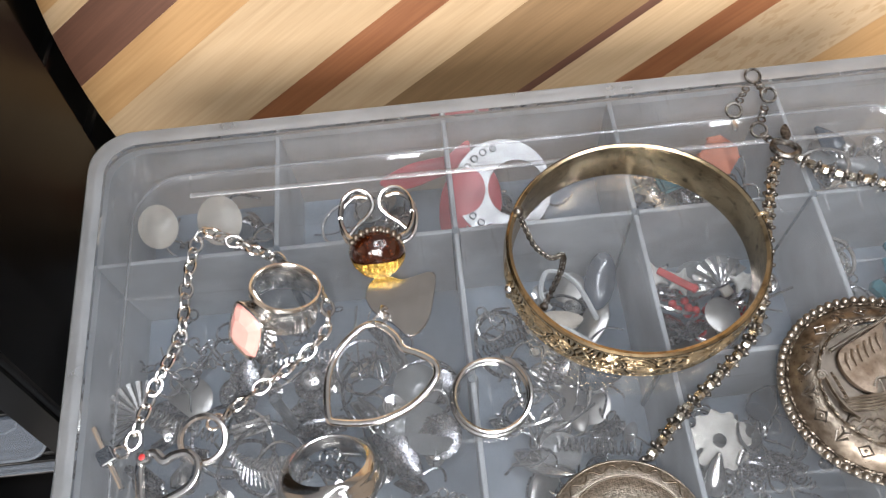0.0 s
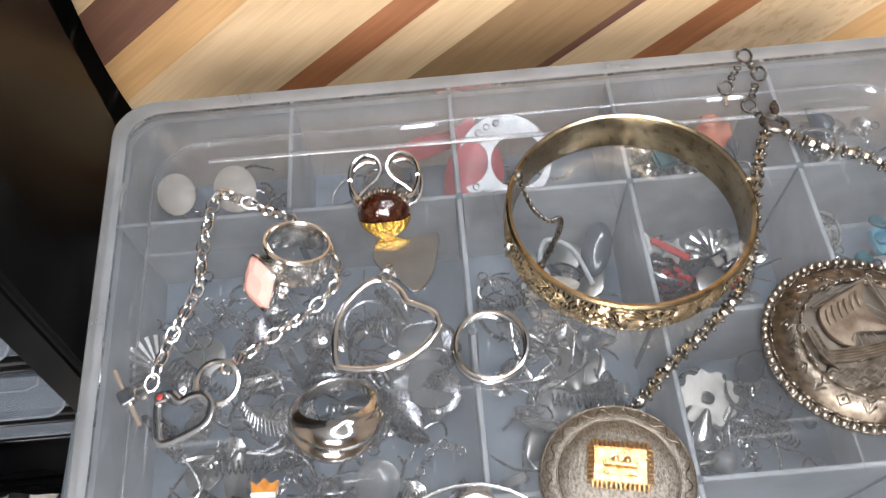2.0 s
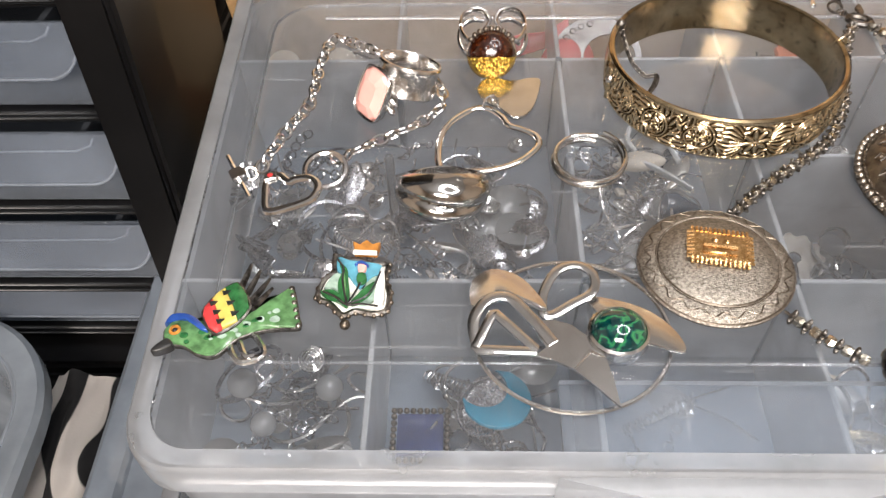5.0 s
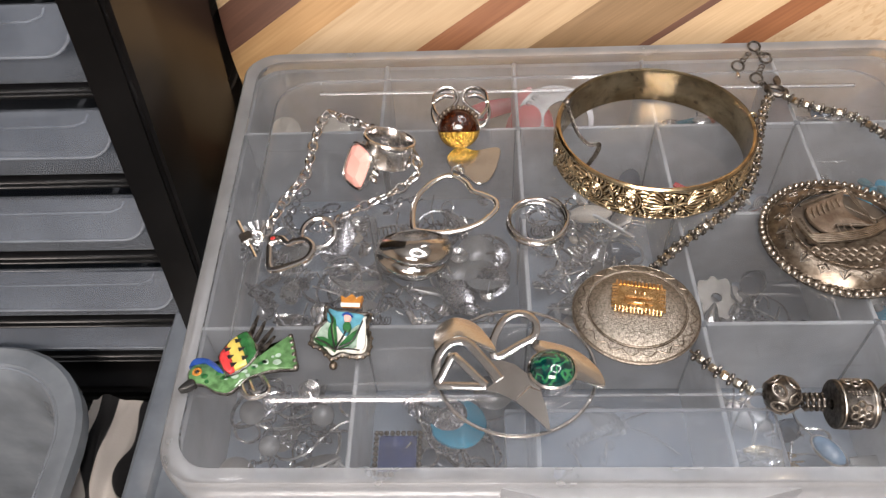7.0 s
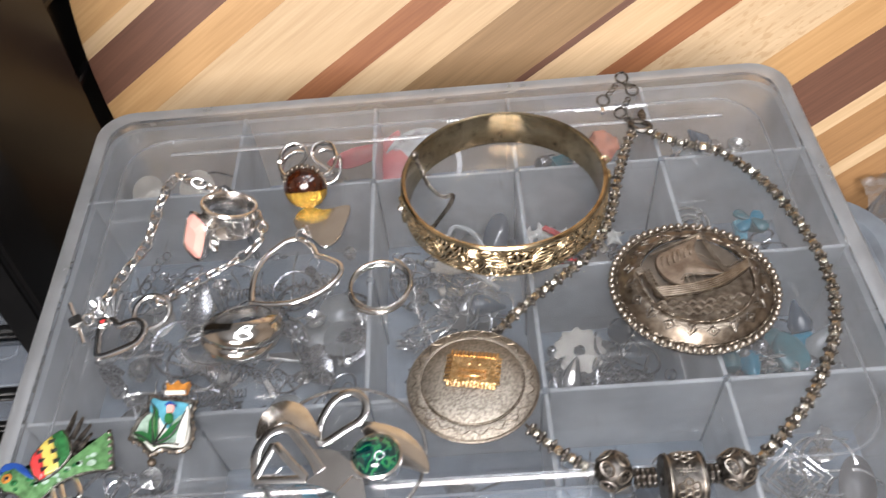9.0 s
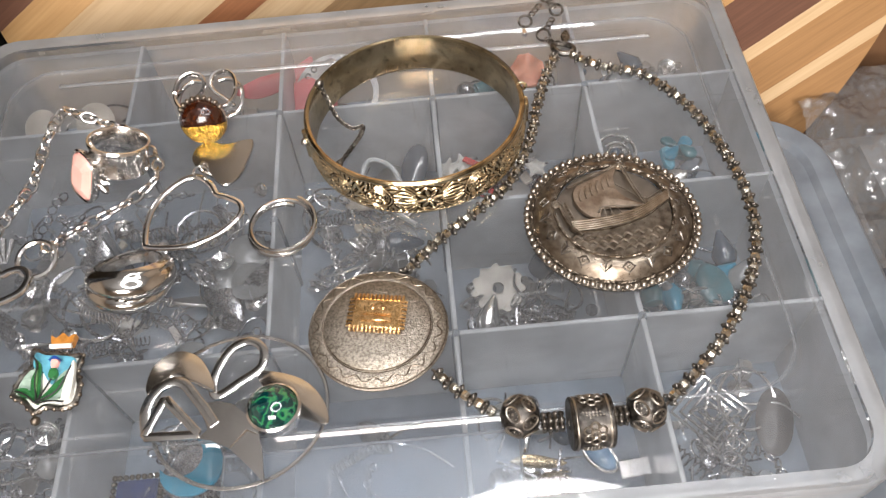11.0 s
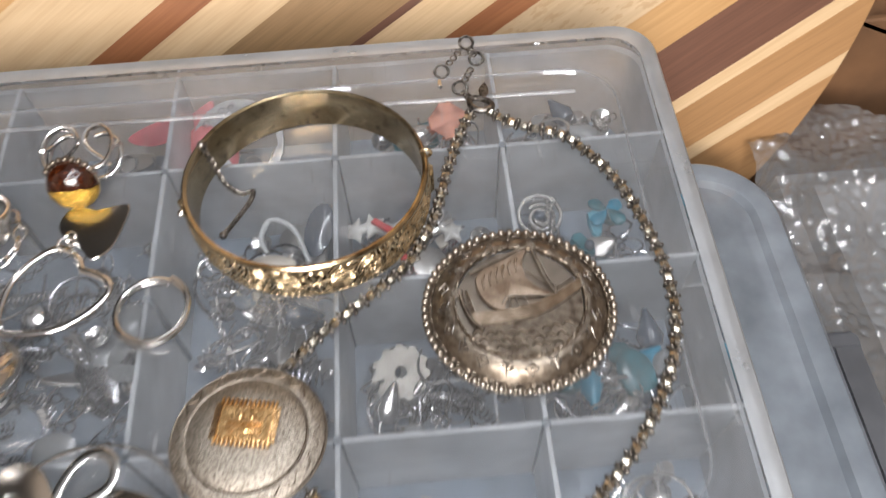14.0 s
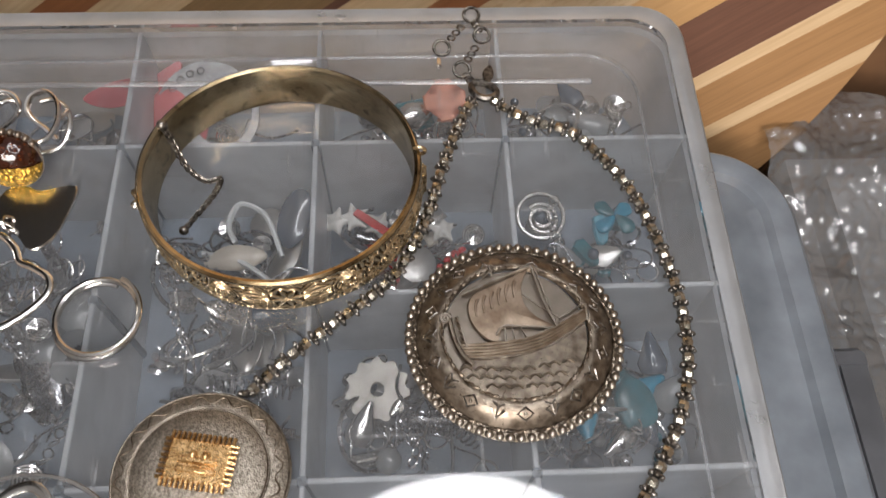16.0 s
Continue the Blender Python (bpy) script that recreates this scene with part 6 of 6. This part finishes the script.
# column from, to, row from, to, how many, mixture
for a in ((0, 2, 1, 3, 125, MIX, 1), (0, 1, 3, 4, 15, MIX, 2), (1, 2, 3, 4, 16, MIX, 3), (2, 3, 3, 4, 15, MIX, 4), (3, 4, 3, 4, 40, BEADY + MIX, 5), (4, 5, 3, 4, 46, BEADY + MIX, 6),
          (2, 3, 1, 3, 84, MIX, 7), (3, 4, 2, 3, 34, MIX, 8), (4, 5, 2, 3, 44, BEADY, 9), (3, 4, 1, 2, 46, BEADY + MIX, 10, 0.005), (4, 5, 1, 2, 48, BEADY, 11),
          (0, 1, 0, 1, 32, MIX, 12), (1, 2, 0, 1, 32, MIX, 13), (2, 3, 0, 1, 7, MIX, 14), (3, 4, 0, 1, 20, MIX, 15), (4, 5, 0, 1, 22, MIX, 16)):
    fill(*a)
LOW = -0.0455
for k in range(5):
    fill(k, k + 1, 0, 1, 16, MIX, 30 + k, 0.016, LOW + FLOOR, (-0.006, -0.016))
    fill(k, k + 1, 1, 2, 5, MIX, 40 + k, 0.010, LOW + FLOOR, (-0.006, -0.016))


for x, y, k, tone in ((0.007, -0.031, 1.3, GREY_METAL), (0.031, -0.028, 1.5, BRUSHED), (0.050, -0.036, 1.2, CREAM), (0.094, -0.034, 1.4, BRASSY), (0.108, -0.036, 1.0, GREY_METAL)):
    put("metal_disc", x, y, -0.0640, 4, 2, 0, tone, k)
put("spiral_charm", 0.094, -0.034, -0.0622, 3, 0, 30, BRASSY, 1.1)


def single(name, bm, m, x, y, z, rx=0, ry=0, rz=0, label="", category=""):
    ob = part(name, bm, m)
    ob.matrix_basis = pose(x, y, z, rx, ry, rz)
    return tagged(ob, label, category)


def gear_outline(r, teeth, depth):
    return [((r - depth * (k % 4 in (2, 3))) * math.cos(2 * math.pi * k / (4 * teeth)), (r - depth * (k % 4 in (2, 3))) * math.sin(2 * math.pi * k / (4 * teeth))) for k in range(4 * teeth)]


def gear():
    o = gear_outline(0.0085, 11, 0.0011)
    n = len(o)
    hole = [(0.0019 * math.cos(2 * math.pi * k / n), 0.0019 * math.sin(2 * math.pi * k / n)) for k in range(n)]
    return loops([at(o, 0), at(o, 0.0008), at(hole, 0.0008), at(hole, 0)], close=True)


single("gear_charm", gear(), metal("cream_metal", (0.36, 0.34, 0.31), (0.26, 0.245, 0.225), 0.45), 0.0465, 0.0345, -0.027, 6, -8, 20, "pale metal cog-shaped charm with a centre hole", "charm")
for x, y, r, lab in ((-0.1185, 0.1225, 0.0068, "cream oval shell disc earring with wire hook"), (-0.0985, 0.1225, 0.0076, "cream oval shell disc with a gold edge")):
    single("shell_disc", lathe([(0, 0), (r, 0), (r * 1.02, 0.0008), (r * 0.8, 0.0018), (0, 0.0024)], 28, 0.92, 1.05), CREAM, x + 0.004, y - 0.002, -0.024, 25, 0, 10, lab, "earring")
single("red_petal", plate(smooth2d([(-0.009, -0.010), (0.002, -0.011), (0.010, -0.004), (0.009, 0.008), (0.0, 0.012), (-0.008, 0.004)], 5), 0, 0.001, 0.0003, 0.002), PINK, -0.0140, 0.1165, -0.021, 30, 0, 0, "pinkish-red curved shell petal", "pendant")
single("red_fish", plate(smooth2d([(-0.016, -0.002), (-0.006, 0.003), (0.008, 0.005), (0.014, 0.009), (0.013, 0.001), (0.004, -0.002), (-0.008, -0.005)], 4), 0, 0.001, 0.0003, 0.001), PINK, -0.0260, 0.1285, -0.020, 40, 0, 0, "dusky red leather leaf earring", "earring")


def crescent(r, w):
    out = [(r * math.cos(radians(a)), r * math.sin(radians(a))) for a in range(70, 291, 10)]
    inner = [(w + r * 0.72 * math.cos(radians(a)), r * 0.72 * math.sin(radians(a))) for a in range(280, 79, -10)]
    return plate(out + inner, 0, 0.0009, 0.0002)


def crescent_ring(r, w):
    a = [(r * math.cos(2 * math.pi * k / 40), r * math.sin(2 * math.pi * k / 40)) for k in range(40)]
    b = [(w + r * 0.58 * math.cos(2 * math.pi * k / 40), r * 0.58 * math.sin(2 * math.pi * k / 40)) for k in range(40)]
    return loops([at(a, 0), at(a, 0.0009), at(b, 0.0009), at(b, 0)], close=True)


moon = single("moon_pendant", crescent_ring(0.0155, 0.0045), metal("stamped_tin", (0.46, 0.46, 0.46), (0.34, 0.34, 0.34), 0.42), -0.0030, 0.1180, -0.018, 25, 0, -8, "matt silver crescent pendant with stamped marks", "pendant")
for k in range(11):
    a = radians(105 + 15 * k)
    o = part("stamp", ring(0.0010, 0.00022, 10, 4), GREY_METAL, moon)
    o.location = (0.0128 * math.cos(a), 0.0128 * math.sin(a), 0.0010)
single("coral_cross", plate([(-0.0022, -0.0065), (0.0022, -0.0065), (0.0022, -0.0022), (0.0065, -0.0022), (0.0065, 0.0022), (0.0022, 0.0022), (0.0022, 0.0065), (-0.0022, 0.0065), (-0.0022, 0.0022), (-0.0065, 0.0022), (-0.0065, -0.0022), (-0.0022, -0.0022)], 0, 0.002, 0.0004), ORANGE, 0.0675, 0.1235, -0.021, 25, 0, 8, "chunky orange coral cross pendant", "pendant")
single("teal_block", box(-0.008, 0.008, -0.005, 0.005, 0, 0.003, 0.001), TEAL, 0.0555, 0.1235, -0.030, 15, 5, 20, "dark teal stone slab bead", "bead")
single("turquoise_crescent", crescent(0.0084, 0.0044), TURQ, -0.0415, -0.0190, -0.014, 8, 0, 138, "bright turquoise crescent pendant", "pendant")
sq = thing("square_pendant", (-0.0600, -0.0230, -0.026), "dark blue square pendant with silver beaded frame", "pendant")
sq.scale = (0.95, 0.95, 0.95)
part("stone", box(-0.0060, 0.0060, -0.0060, 0.0060, 0, 0.0016, 0.0004), BLUE, sq)
bd = None
for k in range(32):
    q, sdx = k % 8, k // 8
    p = [(-0.007 + 0.0018 * q, -0.007), (0.007, -0.007 + 0.0018 * q), (0.007 - 0.0018 * q, 0.007), (-0.007, 0.007 - 0.0018 * q)][sdx]
    o = part("bead", ball(0.0009, None, 7, 5), OLD, sq) if bd is None else bd.copy()
    if bd is not None:
        scene.collection.objects.link(o)
    bd = bd or o
    o.location = (*p, 0.001)
put("shell_charm", 0.0585, 0.0800, -0.026, 20, 0, 20, BRIGHT, 1.1)
put("fan_earring", -0.1130, 0.0560, -0.022, 25, 0, 70, BRIGHT, 1.0)
for x, y, m in ((-0.042, 0.050, PEARL), (-0.034, 0.048, PEARL), (-0.0355, 0.060, PEARL)):
    single("pearl_disc", lathe([(0, 0), (0.0066, 0.0), (0.0070, 0.0010), (0.0055, 0.0026), (0, 0.0036)], 28), m, x, y, -0.031, 8, 5, 0, "grey domed pearly disc bead", "bead")
for k, (x, y) in enumerate(((0.111, 0.080), (0.106, 0.073), (0.117, 0.083), (0.102, 0.070), (0.112, 0.071))):
    single("teal_bead", plate(smooth2d([(-0.0014, -0.0038), (0.0014, -0.0038), (0.0022, 0.0038), (-0.0022, 0.0038)], 2), 0, 0.002, 0.0004), SKY_EN if k == 0 else TEAL, x, y, -0.027 - 0.001 * k, 10, 5, 40 * k, "tapered teal glass bead", "bead")
for k, (x, y) in enumerate(((0.100, 0.031), (0.107, 0.037), (0.112, 0.030), (0.094, 0.024))):
    single("teal_drop", bits_drop(), TEAL if k % 2 else TURQ, x, y, -0.033, 0, 0, 60 * k, "translucent teal glass drop bead", "bead")
for x, y in ((0.052, 0.078), (0.063, 0.074), (0.049, 0.071)):
    single("red_bead_strand", join(*[ball(0.0014, Matrix.Translation((0.003 * math.cos(k * 0.8), 0.0022 * k - 0.008, 0.0014)), 8, 6) for k in range(8)]), RED, x, y, -0.033, 0, 0, 70 * x * 1000, "short strand of dark red beads", "beads")
tri = thing("square_earring", (0.1020, -0.0115, -0.029), "nested silver square drop earring", "earring", turn=Matrix.Rotation(radians(40), 4, "Z"))
for k in range(4):
    r = 0.0022 + 0.0019 * k
    part("frame", tube([(-r, -r, 0), (r, -r, 0), (r, r, 0), (-r, r, 0)], 0.0006, 5, True), SILVER, tri)
single("oval_stone", lathe([(0, 0), (0.006, 0), (0.0066, 0.001), (0.004, 0.0022), (0, 0.0026)], 24, 0.8, 1.5), solid("dull_brown_stone", (0.07, 0.064, 0.062), 0.4, 0.2, 90, 0.0, coat=0.15), 0.1190, -0.0160, -0.030, 10, 0, -15, "dull grey-brown oval stone pendant", "pendant")
put("hoop_earring", 0.112, -0.010, -0.026, 20, 10, 0, SILVER, 1.0)


def fern(n=22):
    """A curved stem with close ribs to both sides."""
    stem = [(0.014 * math.cos(radians(200 + 95 * i / n)), 0.014 * math.sin(radians(200 + 95 * i / n)), 0.0006) for i in range(n + 1)]
    bm = tube(stem, 0.00045, 6)
    for i, p in enumerate(stem):
        a = radians(200 + 95 * i / n)
        w = 0.0042 * math.sin(math.pi * (i + 2) / (n + 4)) + 0.0006
        d = Vector((math.cos(a + 0.5), math.sin(a + 0.5), 0.08))
        e = Vector((math.cos(a - 0.5 + math.pi), math.sin(a - 0.5 + math.pi), 0.08))
        for v in (d, e):
            bm = join(bm, tube([Vector(p) - v * 0.0002, Vector(p) + v * w], [0.0004, 0.0002], 5))
    return bm


def petals(count, r):
    return smooth2d([((r if k % 2 == 0 else r * 0.55) * math.cos(math.pi * k / count), (r if k % 2 == 0 else r * 0.55) * math.sin(math.pi * k / count)) for k in range(2 * count)], 4)


WHITE_SHELL = solid("white_shell", (0.62, 0.60, 0.56), 0.3, 0.12, 140, 0.05, coat=0.3)
STRAP = solid("white_plastic_strap", (0.62, 0.63, 0.63), 0.35, 0.06, 60, 0.0)
single("fern_earring", fern(), SILVER, -0.0760, 0.0520, -0.024, 6, -4, 12, "curved silver fern-leaf earring with fine ribs", "earring")
single("spiral_earring", bits_spiral(), BRIGHT, -0.0420, 0.0530, -0.024, 8, 0, 40, "coiled bright silver wire spiral earring", "earring")
single("cord_loop", tube(spline([(0.0068, -0.011, 0.001), (0.0045, 0.002, 0.003), (-0.002, 0.0075, 0.003), (-0.0062, 0.002, 0.002), (-0.0052, -0.0035, 0.001)], 8), 0.0008, 7, flat=1.4), STRAP, 0.0110, 0.0830, -0.027, 0, 0, 12, "bent loop of white plastic cord", "cord")
single("cord_loop", tube(spline([(-0.016, 0.004, 0.001), (-0.004, 0.002, 0.002), (0.010, -0.006, 0.001)], 8), 0.0008, 7, flat=1.4), STRAP, 0.0130, 0.0690, -0.027, 0, 0, -8, "straight piece of white plastic cord", "cord")
single("cream_leaf", plate(smooth2d([(-0.0088, -0.001), (-0.003, 0.0032), (0.004, 0.0026), (0.0088, -0.0006), (0.004, -0.0036), (-0.003, -0.0036)], 4), 0, 0.001, 0.0003, 0.0016), CREAM, 0.0070, 0.0740, -0.026, 12, 0, 6, "cream shell leaf-shaped drop", "pendant")
single("dark_oval", lathe([(0, 0), (0.0058, 0), (0.0062, 0.0008), (0.004, 0.0016), (0, 0.0018)], 28, 0.75, 1.45), solid("slate_blue_enamel", (0.07, 0.085, 0.11), 0.2, 0.2, 80, 0.0, coat=0.5), 0.0230, 0.0860, -0.026, 22, 0, -18, "slate-blue polished oval disc", "pendant")
for k, (x, y) in enumerate(((0.0345, 0.0850), (0.0400, 0.0860), (0.0470, 0.0830), (0.0650, 0.0810))):
    single("flower_charm", plate(petals(5, 0.0046), 0, 0.0009, 0.0002, 0.0008), WHITE_SHELL, x, y, -0.027 + 0.0005 * k, 10, -6, 31 * k, "small white shell flower charm", "charm")
single("red_strip", box(-0.0065, 0.0065, -0.0012, 0.0012, 0, 0.0010, 0.0003, 1), RED, 0.0455, 0.0825, -0.0240, 6, 0, -38, "thin dark red enamel strip", "charm")
single("swirl_earring", join(ring(0.0068, 0.0007, 34, 6), tube([(0.0009 * (1 + i * 0.11) * math.cos(i * 0.36), 0.0009 * (1 + i * 0.11) * math.sin(i * 0.36) - 0.0012, 0.0002) for i in range(42)], 0.0007, 6)), SATIN, 0.0940, 0.0850, -0.026, 14, 0, 10, "round silver swirl earring in an open ring", "earring")
for k, a in enumerate((40, 130, 220, 310)):
    single("teal_leaf", plate(smooth2d([(0.0, 0.0), (0.0045, 0.0024), (0.0070, 0.0006), (0.0052, -0.0022)], 4), 0, 0.0008, 0.0002, 0.0006), TEAL if k % 2 else TURQ, 0.1150, 0.0830, -0.025 + 0.0006 * k, 8, 5, a, "small turquoise glass leaf bead", "bead")
single("teal_slab", plate(smooth2d([(-0.004, -0.006), (0.004, -0.006), (0.005, 0.002), (0.0, 0.007), (-0.005, 0.002)], 4), 0, 0.0016, 0.0004, 0.0008), TEAL, 0.1130, 0.0290, -0.027, 8, 4, 14, "flat teal stone chip", "stone")
opal = thing("opal_pendant", (0.0680, -0.0220, -0.027), "pale blue opal oval pendant in a silver rim", "pendant", turn=Matrix.Rotation(radians(38), 4, "Z"))
part("stone", lathe([(0.0029, 0.0006), (0.0028, 0.0016), (0.0016, 0.0026), (0, 0.0030)], 24, 1.0, 1.8), solid("pale_blue_opal", (0.22, 0.36, 0.52), 0.2, 0.2, 300, 0.0, coat=0.8), opal)
part("rim", ring(0.0032, 0.0005, 28, 6, Matrix.Translation((0, 0, 0.0006)), 1.0, 0.0057), SILVER, opal)
single("mirror_tile", box(-0.0042, 0.0042, -0.0024, 0.0024, 0, 0.0010, 0.0003, 1), BRIGHT, 0.0765, -0.0265, -0.026, 14, 0, 4, "small bright silver rectangular tile", "charm")
single("leaf_pendant", plate(smooth2d([(-0.0080, -0.0004), (-0.0030, 0.0018), (0.0040, 0.0010), (0.0082, -0.0002), (0.0030, -0.0018), (-0.0040, -0.0014)], 4), 0, 0.0008, 0.0003, 0.0006), BRASSY, 0.0510, -0.0215, -0.028, 24, 4, -6, "brass-toned slim leaf pendant", "pendant")
single("folded_tag", plate(smooth2d([(-0.006, -0.002), (-0.002, -0.005), (0.005, -0.004), (0.007, 0.002), (0.0, 0.004)], 4), 0, 0.001, 0.0003, 0.0012), BRASSY, 0.0530, -0.0290, -0.027, 10, 6, -12, "crumpled brass-toned metal tag", "charm")
single("filigree_heart", join(*[tube(spline([(0.0012 * i - 0.006, 0.0046 * math.sin(i * 1.7), 0.0004), (0.0012 * i - 0.004, 0.003 * math.cos(i), 0.0008), (0.0012 * i - 0.003, 0.0046 * math.cos(i * 1.3), 0.0004)], 5), 0.0003, 5) for i in range(9)], ring(0.0078, 0.0005, 30, 5)), GREY_METAL, -0.0500, 0.0650, -0.023, 10, 0, 0, "pierced silver filigree disc pendant", "pendant")
single("beaded_oval", join(lathe([(0, 0), (0.0058, 0), (0.0064, 0.0006), (0.0058, 0.0012), (0.0044, 0.0010), (0, 0.0016)], 28, 0.85, 1.2), ring(0.0062, 0.0005, 40, 6, Matrix.Translation((0, 0, 0.0010)), 1.0, 0.0075)), GREY_METAL, -0.0440, -0.0180, -0.020, 10, 0, -30, "dark oval silver pendant with beaded edge", "pendant")
for x, y, k in ((-0.1050, -0.0120, 1.2), (-0.0980, -0.0230, 1.0), (-0.0830, -0.0130, 1.1)):
    put("round_bead", x, y, -0.022, 10, 0, 40, PEARL, k)
